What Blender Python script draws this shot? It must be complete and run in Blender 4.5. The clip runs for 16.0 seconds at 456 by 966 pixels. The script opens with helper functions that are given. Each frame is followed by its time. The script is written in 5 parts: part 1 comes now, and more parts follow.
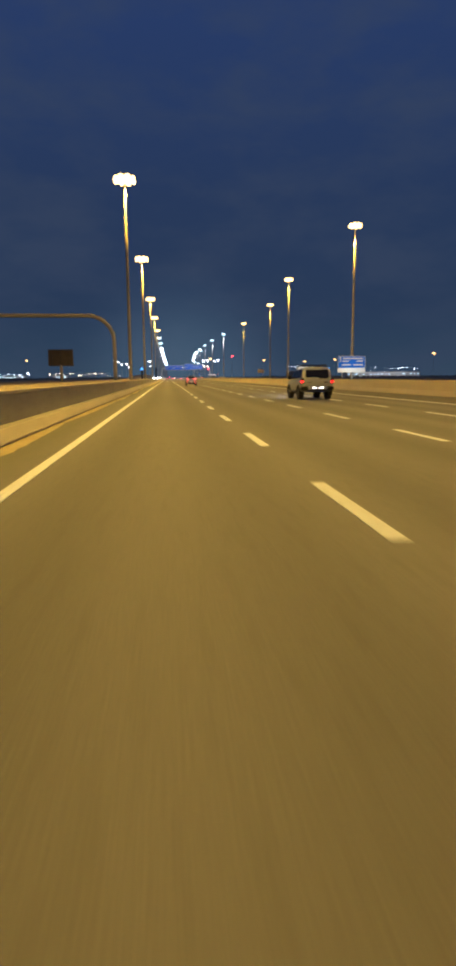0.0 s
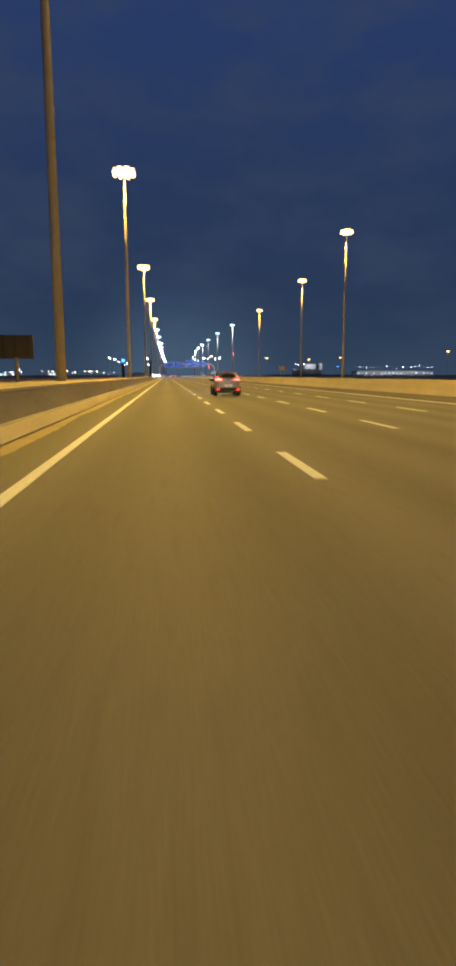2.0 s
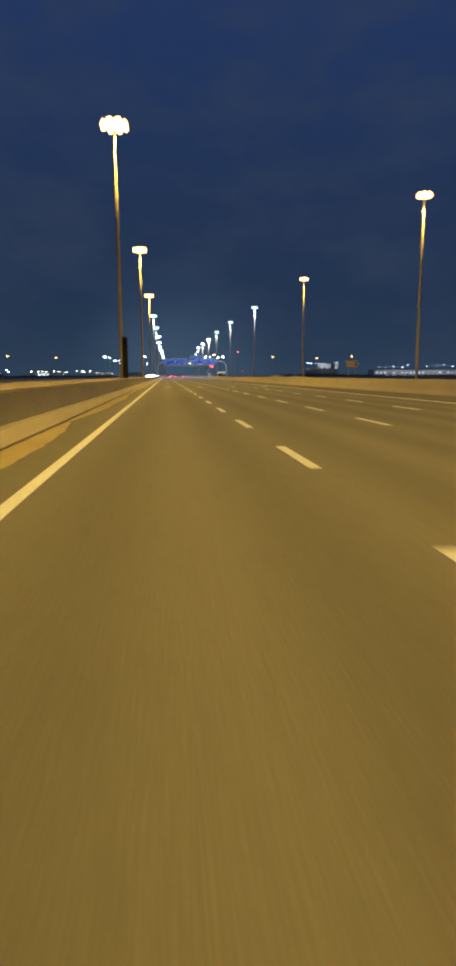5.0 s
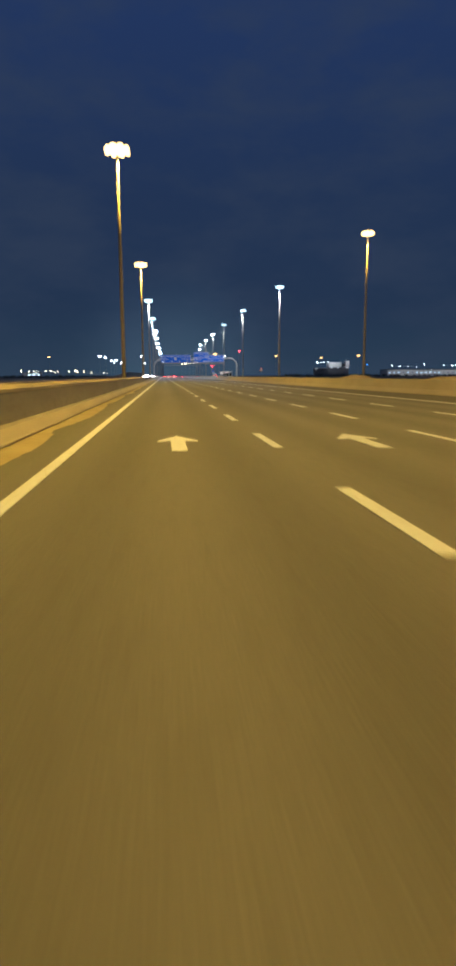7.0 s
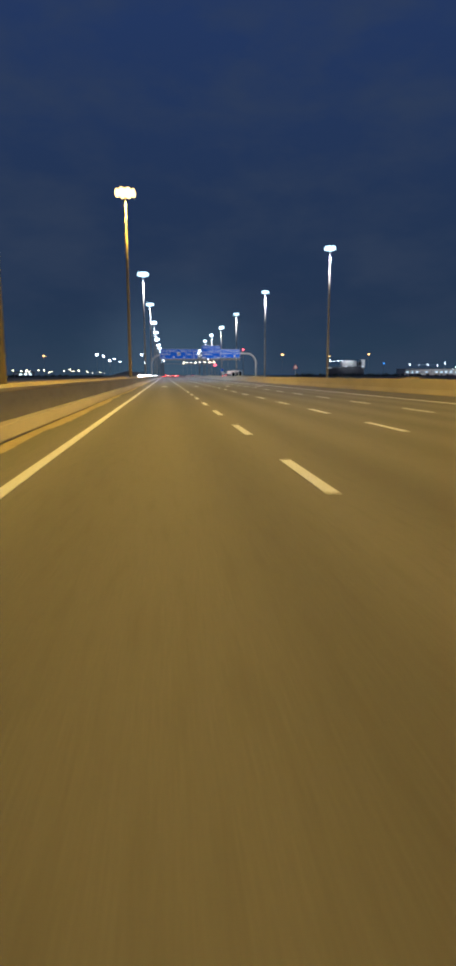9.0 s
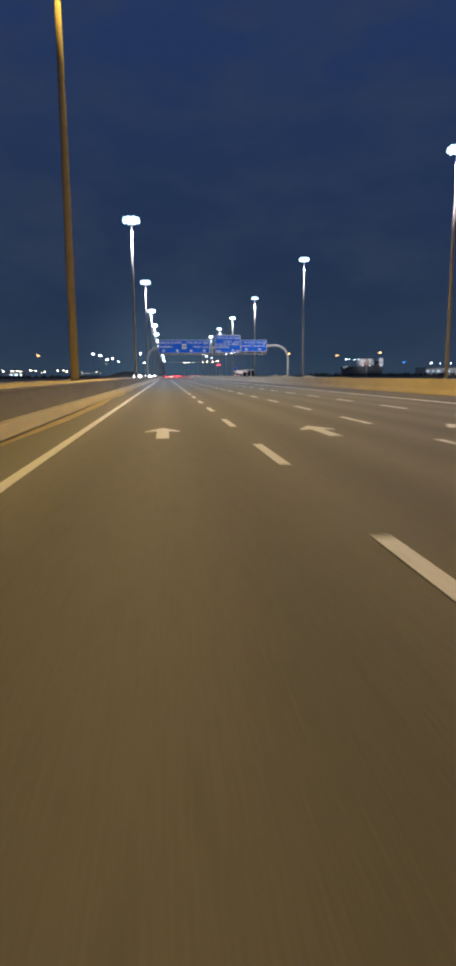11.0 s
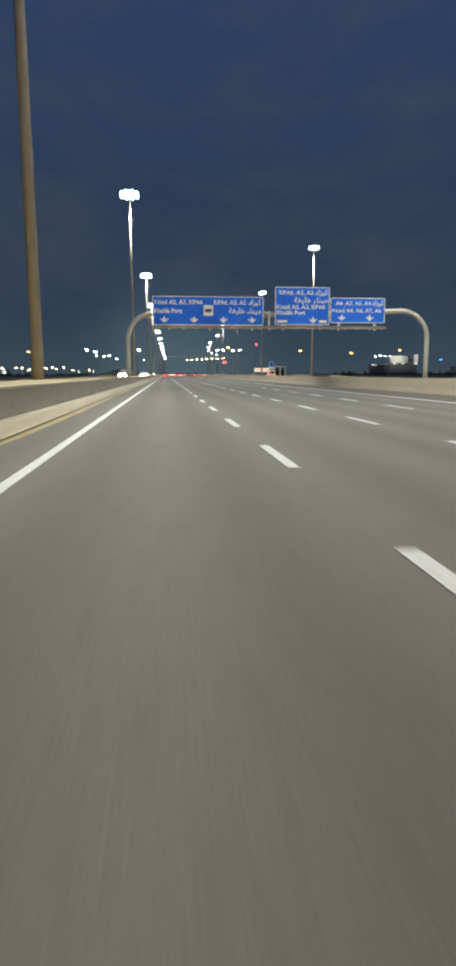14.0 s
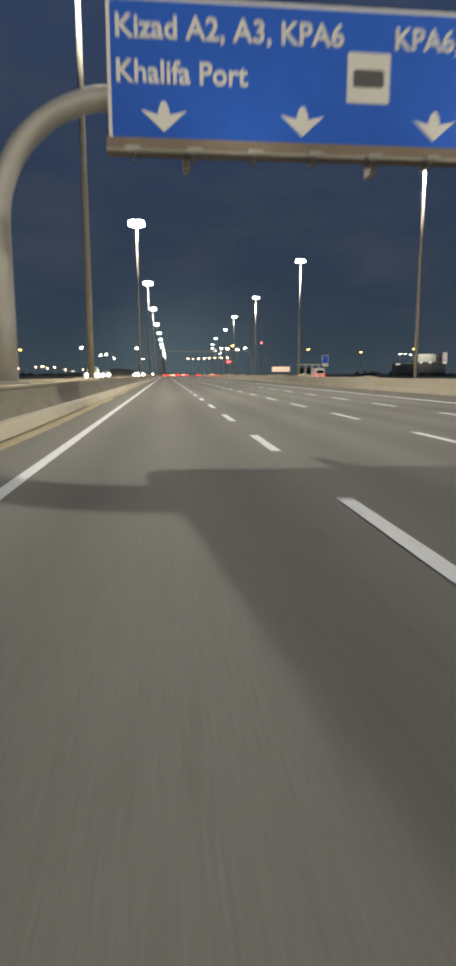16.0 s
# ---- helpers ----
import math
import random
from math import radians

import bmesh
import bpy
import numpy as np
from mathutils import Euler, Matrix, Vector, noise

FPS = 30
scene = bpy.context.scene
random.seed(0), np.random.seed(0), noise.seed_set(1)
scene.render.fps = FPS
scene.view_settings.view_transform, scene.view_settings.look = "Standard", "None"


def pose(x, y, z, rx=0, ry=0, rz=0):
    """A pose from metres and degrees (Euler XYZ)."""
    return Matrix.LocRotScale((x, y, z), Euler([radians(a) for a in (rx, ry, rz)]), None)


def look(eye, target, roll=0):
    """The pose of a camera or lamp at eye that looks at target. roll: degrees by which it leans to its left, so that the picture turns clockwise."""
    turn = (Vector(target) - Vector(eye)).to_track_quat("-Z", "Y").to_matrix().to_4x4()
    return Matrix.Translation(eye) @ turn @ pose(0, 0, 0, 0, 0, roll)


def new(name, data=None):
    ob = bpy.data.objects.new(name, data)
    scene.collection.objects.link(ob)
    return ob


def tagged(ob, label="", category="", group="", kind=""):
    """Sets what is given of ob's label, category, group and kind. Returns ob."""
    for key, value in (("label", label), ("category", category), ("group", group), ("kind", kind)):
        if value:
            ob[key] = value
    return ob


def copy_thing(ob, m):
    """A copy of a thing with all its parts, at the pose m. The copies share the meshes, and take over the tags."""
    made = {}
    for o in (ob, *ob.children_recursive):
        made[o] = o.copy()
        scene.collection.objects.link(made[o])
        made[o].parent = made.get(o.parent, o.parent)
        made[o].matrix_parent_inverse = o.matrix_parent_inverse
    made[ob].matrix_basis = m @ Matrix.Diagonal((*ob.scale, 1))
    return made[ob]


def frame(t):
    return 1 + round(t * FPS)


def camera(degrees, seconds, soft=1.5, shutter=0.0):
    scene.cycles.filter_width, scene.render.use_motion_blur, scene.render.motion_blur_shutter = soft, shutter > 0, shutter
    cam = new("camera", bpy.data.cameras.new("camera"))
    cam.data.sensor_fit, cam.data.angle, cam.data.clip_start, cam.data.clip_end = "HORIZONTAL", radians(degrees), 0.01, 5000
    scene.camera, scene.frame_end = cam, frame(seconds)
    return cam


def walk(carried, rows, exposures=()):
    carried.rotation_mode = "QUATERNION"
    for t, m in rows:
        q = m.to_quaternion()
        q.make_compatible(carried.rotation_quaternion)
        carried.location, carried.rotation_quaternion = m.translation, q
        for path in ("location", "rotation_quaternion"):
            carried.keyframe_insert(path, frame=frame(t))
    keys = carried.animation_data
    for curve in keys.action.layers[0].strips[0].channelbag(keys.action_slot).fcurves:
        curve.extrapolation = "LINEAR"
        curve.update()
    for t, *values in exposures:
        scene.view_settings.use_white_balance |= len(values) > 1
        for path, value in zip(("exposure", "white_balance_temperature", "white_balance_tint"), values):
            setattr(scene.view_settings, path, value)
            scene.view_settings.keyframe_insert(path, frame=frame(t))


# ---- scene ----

# ---- camera and its drive ----
cam = camera(39.58, 16.0, soft=3.9, shutter=0.25)
EYE_Z = 1.292
# seconds, x, y, pitch, roll, yaw
PATH = [
    (0.0, 0.00, 0.00, -9.49, 0.43, -5.32),
    (0.5, -0.06, 15.00, -9.49, 0.24, -5.37),
    (1.0, -0.11, 30.12, -9.49, 0.15, -5.41),
    (1.5, -0.13, 45.19, -9.53, 0.11, -5.43),
    (2.0, -0.12, 60.26, -9.63, 0.12, -5.49),
    (2.5, -0.11, 75.35, -9.61, 0.13, -5.55),
    (3.0, -0.14, 90.45, -9.65, 0.18, -5.57),
    (3.5, -0.17, 105.51, -9.59, 0.25, -5.54),
    (4.0, -0.20, 120.60, -9.60, 0.25, -5.48),
    (5.0, -0.27, 150.79, -9.63, 0.21, -5.54),
    (6.5, -0.28, 196.21, -9.63, 0.26, -5.59),
    (7.0, -0.24, 211.43, -9.62, 0.24, -5.69),
    (7.5, -0.18, 226.61, -9.66, 0.24, -5.74),
    (8.0, -0.12, 241.75, -9.69, 0.27, -5.73),
    (8.5, -0.07, 256.97, -9.68, 0.26, -5.72),
    (9.5, 0.02, 287.47, -9.63, 0.20, -5.55),
    (11.0, 0.09, 333.21, -9.64, 0.39, -5.56),
    (11.5, 0.09, 348.40, -9.70, 0.34, -5.54),
    (12.0, 0.08, 363.52, -9.65, 0.25, -5.55),
    (12.5, 0.05, 378.80, -9.57, 0.19, -5.52),
    (13.0, 0.05, 394.29, -9.65, 0.11, -5.49),
    (13.5, 0.04, 409.79, -9.68, 0.09, -5.49),
    (14.0, 0.04, 425.01, -9.75, 0.13, -5.54),
    (14.5, 0.01, 440.21, -9.74, 0.09, -5.55),
    (15.0, -0.01, 455.48, -9.69, 0.03, -5.58),
    (15.5, -0.03, 470.82, -9.66, 0.02, -5.57),
    (16.0, -0.05, 486.34, -9.75, 0.04, -5.57),
]
walk(cam, [(t, pose(x, y, EYE_Z, 90 + p, 0, w) @ pose(0, 0, 0, 0, 0, -r)) for t, x, y, p, r, w in PATH],
     [(0.0, 0.2, 6500, 15), (3.0, 0.18, 6500, 16), (4.0, 0.02, 6400, 15), (6.5, -0.1, 6300, 12), (8.5, 0.0, 6300, 12), (11.0, -0.08, 6400, 15), (12.0, -0.05, 6400, 14), (12.5, 0.0, 6400, 5), (13.0, 0.28, 6600, -3),
      (13.5, 0.34, 7200, 0), (14.0, 0.36, 8300, 4), (14.5, 0.22, 8800, 7), (15.5, 0.17, 9100, 8), (16.0, 0.32, 9300, 8)])

# ---- dusk sky ----
world = bpy.data.worlds.new("dusk_sky")
scene.world = world
world.use_nodes = True
wn, wl = world.node_tree.nodes, world.node_tree.links
wn.clear()
w_out = wn.new("ShaderNodeOutputWorld")
w_bg = wn.new("ShaderNodeBackground")
w_tc = wn.new("ShaderNodeTexCoord")
w_sep = wn.new("ShaderNodeSeparateXYZ")
w_ramp = wn.new("ShaderNodeValToRGB")
w_noise = wn.new("ShaderNodeTexNoise")
w_map = wn.new("ShaderNodeMapping")
w_cr = wn.new("ShaderNodeMapRange")
w_mix = wn.new("ShaderNodeMix")
w_mix.data_type = "RGBA"
w_mix.blend_type = "MIX"
wl.new(w_tc.outputs["Generated"], w_sep.inputs[0])
wl.new(w_sep.outputs["Z"], w_ramp.inputs[0])
el = w_ramp.color_ramp.elements
SKY = [(0.0, (0.029, 0.058, 0.092)), (0.03, (0.024, 0.049, 0.087)), (0.10, (0.0195, 0.039, 0.081)),
       (0.25, (0.018, 0.037, 0.090)), (0.45, (0.018, 0.040, 0.118)), (1.0, (0.015, 0.032, 0.112))]
el[0].position, el[0].color = SKY[0][0], (*SKY[0][1], 1)
el[1].position, el[1].color = SKY[-1][0], (*SKY[-1][1], 1)
for pos, col in SKY[1:-1]:
    e = el.new(pos)
    e.color = (*col, 1)
w_map.inputs["Scale"].default_value = (2.2, 2.2, 5.0)
wl.new(w_tc.outputs["Generated"], w_map.inputs[0])
wl.new(w_map.outputs[0], w_noise.inputs["Vector"])
w_noise.inputs["Scale"].default_value = 2.6
w_noise.inputs["Detail"].default_value = 4
w_noise.inputs["Roughness"].default_value = 0.58
wl.new(w_noise.outputs["Fac"], w_cr.inputs[0])
w_cr.inputs[1].default_value, w_cr.inputs[2].default_value = 0.40, 0.66
w_cr.inputs[3].default_value, w_cr.inputs[4].default_value = 0.0, 0.55
wl.new(w_cr.outputs[0], w_mix.inputs[0])
wl.new(w_ramp.outputs[0], w_mix.inputs[6])
w_mix.inputs[7].default_value = (0.034, 0.053, 0.096, 1)
# haze over the lit junction far ahead, painted as a glow low in the sky
w_dot = wn.new("ShaderNodeVectorMath")
w_dot.operation = "DISTANCE"
w_dot.inputs[1].default_value = (0.02, 1.0, 0.0)
w_glow = wn.new("ShaderNodeMapRange")
w_glow.interpolation_type = "SMOOTHERSTEP"
w_glow.inputs[1].default_value, w_glow.inputs[2].default_value = 0.20, 0.0
w_glow.inputs[3].default_value, w_glow.inputs[4].default_value = 0.0, 0.8
w_add = wn.new("ShaderNodeMix")
w_add.data_type, w_add.blend_type = "RGBA", "ADD"
w_add.inputs[7].default_value = (0.030, 0.052, 0.068, 1)
wl.new(w_tc.outputs["Generated"], w_dot.inputs[0])
wl.new(w_dot.outputs["Value"], w_glow.inputs[0])
wl.new(w_glow.outputs[0], w_add.inputs[0])
wl.new(w_mix.outputs[2], w_add.inputs[6])
wl.new(w_add.outputs[2], w_bg.inputs[0])
wl.new(w_bg.outputs[0], w_out.inputs[0])
w_bg.inputs[1].default_value = 0.97

# ---- mast lights: the floodlights that light the road ----
SODIUM, LED = (1.0, 0.63, 0.07), (0.88, 0.95, 1.0)
MAST_W = 31000.0
LEFT_MASTS = [-55.0, 15.0, 91.9, 150.2, 224.6, 292.8, 371.6, 452.0, 530.3, 607.7, 684.0, 760.0]
RIGHT_MASTS = [(35.5, 57.0), (35.5, 121.5), (35.6, 187.9), (40.6, 252.4), (40.6, 339.9), (36.3, 413.1), (34.5, 491.6),
               (33.5, 570.2), (33.1, 644.5), (33.6, 725.5), (34.1, 804.7)]
MAST_H = 27.9
LEFT_X = -5.15


def flood(x, y, z, colour, watts, tilt):
    d = bpy.data.lights.new("floodlight_lamp", "SPOT")
    d.color, d.energy, d.spot_size, d.spot_blend, d.shadow_soft_size = colour, watts, radians(172), 0.25, 0.18
    ob = new("floodlight_lamp", d)
    ob.matrix_world = look((x, y, z), (x + tilt, y, 0))
    return ob


for y in LEFT_MASTS:
    flood(LEFT_X + 0.55, y, MAST_H - 1.3, SODIUM if y < 400 else LED, MAST_W * (1.15 if y < 400 else 1.0), 3)
for x, y in RIGHT_MASTS:
    flood(x - 0.5, y, MAST_H - 0.9, SODIUM if y < 380 else LED, MAST_W * (0.6 if y < 380 else 0.75), -10)

for x, y in ((-3.5, 950), (-2.0, 1180), (40.0, 985), (56.0, 1210)):
    flood(x + 1.6, y - 0.6, MAST_H - 0.6, LED, MAST_W, 3)

# small lamps below the gantry signs, and one added to brighten the roadside sign
for x, w in ((2.0, 50.0), (8.6, 50.0), (16.9, 60.0), (23.9, 50.0)):
    d = bpy.data.lights.new("sign_light", "SPOT")
    d.color, d.energy, d.spot_size, d.spot_blend, d.shadow_soft_size = LED, w, radians(140), 0.8, 0.2
    new("sign_light", d).matrix_world = look((x, 504.0 - 2.2, 6.9), (x, 504.0, 9.6))
d = bpy.data.lights.new("sign_light", "SPOT")
d.color, d.energy, d.spot_size, d.spot_blend, d.shadow_soft_size = (0.8, 0.95, 1.0), 800.0, radians(120), 0.8, 0.2
new("sign_light", d).matrix_world = look((35.1, 120.0 - 3.2, 0.95), (35.1, 120.0, 3.6))

# dipped headlamps of the two cars that stand on the road
for x, y in ((3.71, 104.2), (8.3, 39.6)):
    for s in (-0.62, 0.62):
        d = bpy.data.lights.new("headlamp_light", "SPOT")
        d.color, d.energy, d.spot_size, d.spot_blend, d.shadow_soft_size = LED, 1500.0, radians(64), 0.9, 0.08
        new("headlamp_light", d).matrix_world = look((x + s, y, 0.66), (x + s * 2.6 - 0.8, y + 11.0, -0.6))

# lamps of the far hall and terminal, and one added for the embankment
for x in (207.5, 213.5, 228.5):
    d = bpy.data.lights.new("facade_light", "SPOT")
    d.color, d.energy, d.spot_size, d.spot_blend, d.shadow_soft_size = LED, 1500.0, radians(100), 0.6, 0.3
    new("facade_light", d).matrix_world = look((x, 987.0, 17.5), (x, 995.0, 14.0))
# the first flood is an extra one that brightens the embankment
for x, y, z, w in ((-58, 985, 16.5, 16000.0), (330, 1018, 15.0, 14000.0), (385, 1018, 15.0, 14000.0)):
    flood(x, y, z, LED, w, 0)

# ---- materials ----
def mat(name, base, rough=0.7, metal=0.0, spots=(), bump=0.0, bump_scale=40.0, emit=None, strength=0.0, coat=0.0, scale=(1, 1, 1), vary=0.0):
    """spots: (noise scale, low, high, colour, amount) laid over the base one after another."""
    m = bpy.data.materials.new(name)
    m.use_nodes = True
    n, l = m.node_tree.nodes, m.node_tree.links
    b = n["Principled BSDF"]
    b.inputs["Base Color"].default_value = (*base, 1)
    b.inputs["Roughness"].default_value = rough
    b.inputs["Metallic"].default_value = metal
    b.inputs["Coat Weight"].default_value = coat
    b.inputs["Coat Roughness"].default_value = 0.08
    if emit:
        b.inputs["Emission Color"].default_value = (*emit, 1)
        b.inputs["Emission Strength"].default_value = strength
    if spots or bump or vary:
        tc = n.new("ShaderNodeTexCoord")
        mp = n.new("ShaderNodeMapping")
        mp.inputs["Scale"].default_value = scale
        l.new(tc.outputs["Object"], mp.inputs[0])
        prev = None
        for sc, lo, hi, col, amount in spots:
            t = n.new("ShaderNodeTexNoise")
            t.inputs["Scale"].default_value, t.inputs["Detail"].default_value = sc, 5
            l.new(mp.outputs[0], t.inputs["Vector"])
            r = n.new("ShaderNodeMapRange")
            r.inputs[1].default_value, r.inputs[2].default_value = lo, hi
            r.inputs[3].default_value, r.inputs[4].default_value = 0, amount
            l.new(t.outputs["Fac"], r.inputs[0])
            x = n.new("ShaderNodeMix")
            x.data_type = "RGBA"
            l.new(r.outputs[0], x.inputs[0])
            if prev:
                l.new(prev, x.inputs[6])
            else:
                x.inputs[6].default_value = (*base, 1)
            x.inputs[7].default_value = (*col, 1)
            prev = x.outputs[2]
        if vary:
            oi = n.new("ShaderNodeObjectInfo")
            r = n.new("ShaderNodeMapRange")
            r.inputs[3].default_value, r.inputs[4].default_value = 1 - vary, 1 + vary
            l.new(oi.outputs["Random"], r.inputs[0])
            hs = n.new("ShaderNodeHueSaturation")
            l.new(r.outputs[0], hs.inputs["Value"])
            if prev:
                l.new(prev, hs.inputs["Color"])
            else:
                hs.inputs["Color"].default_value = (*base, 1)
            prev = hs.outputs[0]
        if prev:
            l.new(prev, b.inputs["Base Color"])
        if bump:
            t = n.new("ShaderNodeTexNoise")
            t.inputs["Scale"].default_value, t.inputs["Detail"].default_value = bump_scale, 6
            l.new(tc.outputs["Object"], t.inputs["Vector"])
            bp = n.new("ShaderNodeBump")
            bp.inputs["Strength"].default_value, bp.inputs["Distance"].default_value = bump, 0.02
            l.new(t.outputs["Fac"], bp.inputs["Height"])
            l.new(bp.outputs[0], b.inputs["Normal"])
    return m


def add_wheel_paths(m, first, lane, amount):
    """Soft darker wheel paths running along each lane, broken up by noise."""
    n, l = m.node_tree.nodes, m.node_tree.links
    b = n["Principled BSDF"]
    src = b.inputs["Base Color"].links[0].from_socket
    tc = n.new("ShaderNodeTexCoord")
    sep = n.new("ShaderNodeSeparateXYZ")
    l.new(tc.outputs["Object"], sep.inputs[0])
    ph = n.new("ShaderNodeMath")
    ph.operation = "MULTIPLY_ADD"
    ph.inputs[1].default_value = 4 * math.pi / lane
    ph.inputs[2].default_value = -first * 4 * math.pi / lane + math.pi
    l.new(sep.outputs["X"], ph.inputs[0])
    co = n.new("ShaderNodeMath")
    co.operation = "COSINE"
    l.new(ph.outputs[0], co.inputs[0])
    nz = n.new("ShaderNodeTexNoise")
    mp = n.new("ShaderNodeMapping")
    mp.inputs["Scale"].default_value = (0.7, 0.03, 1)
    l.new(tc.outputs["Object"], mp.inputs[0])
    l.new(mp.outputs[0], nz.inputs["Vector"])
    nz.inputs["Scale"].default_value = 1.0
    mul = n.new("ShaderNodeMath")
    mul.operation = "MULTIPLY"
    l.new(co.outputs[0], mul.inputs[0])
    l.new(nz.outputs["Fac"], mul.inputs[1])
    r = n.new("ShaderNodeMapRange")
    r.inputs[1].default_value, r.inputs[2].default_value = -0.6, 0.6
    r.inputs[3].default_value, r.inputs[4].default_value = 1 + amount, 1 - amount
    l.new(mul.outputs[0], r.inputs[0])
    hs = n.new("ShaderNodeHueSaturation")
    l.new(r.outputs[0], hs.inputs["Value"])
    l.new(src, hs.inputs["Color"])
    l.new(hs.outputs[0], b.inputs["Base Color"])


ASPHALT = mat("dusty_asphalt", (0.122, 0.121, 0.120), 0.82, spots=((0.35, 0.45, 0.75, (0.084, 0.083, 0.083), 0.6), (60, 0.4, 0.7, (0.165, 0.163, 0.16), 0.5), (9, 0.5, 0.75, (0.098, 0.096, 0.093), 0.5)), bump=0.35, bump_scale=90, scale=(1, 0.12, 1))
add_wheel_paths(ASPHALT, -1.869, 3.685, 0.16)
SHOULDER = mat("dark_shoulder_asphalt", (0.088, 0.082, 0.075), 0.85, spots=((0.5, 0.4, 0.7, (0.12, 0.11, 0.09), 0.6), (50, 0.4, 0.7, (0.06, 0.056, 0.05), 0.4)), bump=0.35, bump_scale=80, scale=(1, 0.15, 1))
PAINT_WHITE = mat("worn_road_paint", (0.62, 0.66, 0.74), 0.6, spots=((14, 0.52, 0.72, (0.3, 0.29, 0.27), 0.7), (90, 0.5, 0.7, (0.46, 0.46, 0.46), 0.5)), bump=0.1, bump_scale=120, vary=0.08)
SAND = mat("wind_blown_sand", (0.36, 0.31, 0.20), 0.95, spots=((0.8, 0.4, 0.7, (0.26, 0.20, 0.12), 0.7), (25, 0.4, 0.7, (0.37, 0.30, 0.19), 0.5)), bump=0.5, bump_scale=14)
DESERT = mat("dark_desert_ground", (0.20, 0.155, 0.10), 0.97, spots=((0.02, 0.4, 0.65, (0.13, 0.105, 0.07), 0.8), (0.6, 0.4, 0.7, (0.25, 0.19, 0.12), 0.5)), bump=0.5, bump_scale=2)
CONCRETE = mat("barrier_concrete", (0.33, 0.305, 0.265), 0.88, spots=((0.5, 0.42, 0.7, (0.25, 0.23, 0.195), 0.7), (4, 0.5, 0.75, (0.22, 0.20, 0.17), 0.5), (40, 0.45, 0.7, (0.38, 0.355, 0.31), 0.4)), bump=0.25, bump_scale=30, scale=(1, 0.5, 1.6))
CONCRETE_PALE = mat("pale_kerb_concrete", (0.46, 0.41, 0.33), 0.85, spots=((0.7, 0.42, 0.7, (0.36, 0.31, 0.24), 0.6), (30, 0.45, 0.7, (0.5, 0.45, 0.37), 0.4)), bump=0.2, bump_scale=30, scale=(1, 0.4, 1))
GALV = mat("galvanised_steel", (0.27, 0.255, 0.235), 0.85, 0.0, spots=((2, 0.4, 0.7, (0.21, 0.195, 0.18), 0.6), (25, 0.4, 0.7, (0.31, 0.295, 0.275), 0.4)), bump=0.05, bump_scale=20)
GALV.node_tree.nodes["Principled BSDF"].inputs["Specular IOR Level"].default_value = 0.08
GALV_PALE = mat("pale_galvanised_tube", (0.40, 0.395, 0.385), 0.55, 0.15, spots=((1.5, 0.4, 0.7, (0.33, 0.325, 0.315), 0.6), (20, 0.4, 0.7, (0.44, 0.435, 0.425), 0.4)), bump=0.04, bump_scale=20)
DARK_METAL = mat("dark_painted_metal", (0.03, 0.03, 0.032), 0.5, 0.2, spots=((3, 0.4, 0.7, (0.05, 0.045, 0.04), 0.7),), bump=0.05)
LAMP_HOUSING = mat("lamp_housing", (0.25, 0.25, 0.25), 0.5, 0.4, spots=((6, 0.4, 0.7, (0.2, 0.2, 0.2), 0.5),))
GLOW_SODIUM = mat("sodium_lamp_glass", (0.9, 0.7, 0.4), 0.3, emit=(1.0, 0.68, 0.24), strength=4.2)
GLOW_LED = mat("led_lamp_glass", (0.9, 0.95, 1.0), 0.3, emit=(0.54, 0.84, 1.0), strength=2.6)
GLOW_LED_STRONG = mat("bright_led_lamp_glass", (0.9, 0.95, 1.0), 0.3, emit=(0.66, 0.88, 1.0), strength=9)
GLOW_FAR_WARM = mat("far_warm_lamp", (0.9, 0.7, 0.4), 0.3, emit=(1.0, 0.55, 0.18), strength=6)
GLOW_FAR_WHITE = mat("far_white_lamp", (0.9, 0.95, 1.0), 0.3, emit=(0.75, 0.88, 1.0), strength=16)
GLOW_BLUE = mat("blue_beacon_glass", (0.1, 0.3, 1.0), 0.2, emit=(0.04, 0.30, 1.0), strength=2.8)
GLOW_RED = mat("glowing_red_glass", (0.6, 0.02, 0.02), 0.25, emit=(1.0, 0.022, 0.02), strength=6)
GLOW_HEAD = mat("lit_headlamp", (0.9, 0.95, 1), 0.2, emit=(0.9, 0.95, 1.0), strength=150)
SIGN_BLUE = mat("blue_sign_sheeting", (0.005, 0.10, 0.52), 0.6, spots=((1.2, 0.4, 0.7, (0.004, 0.085, 0.46), 0.6),))
SIGN_BLUE.node_tree.nodes["Principled BSDF"].inputs["Specular IOR Level"].default_value = 0.15
SIGN_WHITE = mat("white_sign_lettering", (0.55, 0.55, 0.54), 0.45, spots=((3, 0.4, 0.7, (0.52, 0.52, 0.50), 0.6),))
SIGN_BACK = mat("sign_back_aluminium", (0.17, 0.13, 0.10), 0.6, 0.2, spots=((1.0, 0.4, 0.7, (0.12, 0.095, 0.075), 0.6),))
PAINT_SILVER = mat("silver_brown_car_paint", (0.22, 0.22, 0.29), 0.3, 0.5, spots=((1.5, 0.4, 0.7, (0.18, 0.18, 0.24), 0.4),), coat=1.0)
LAMP_UNLIT = mat("unlit_red_lamp_glass", (0.10, 0.008, 0.008), 0.35)
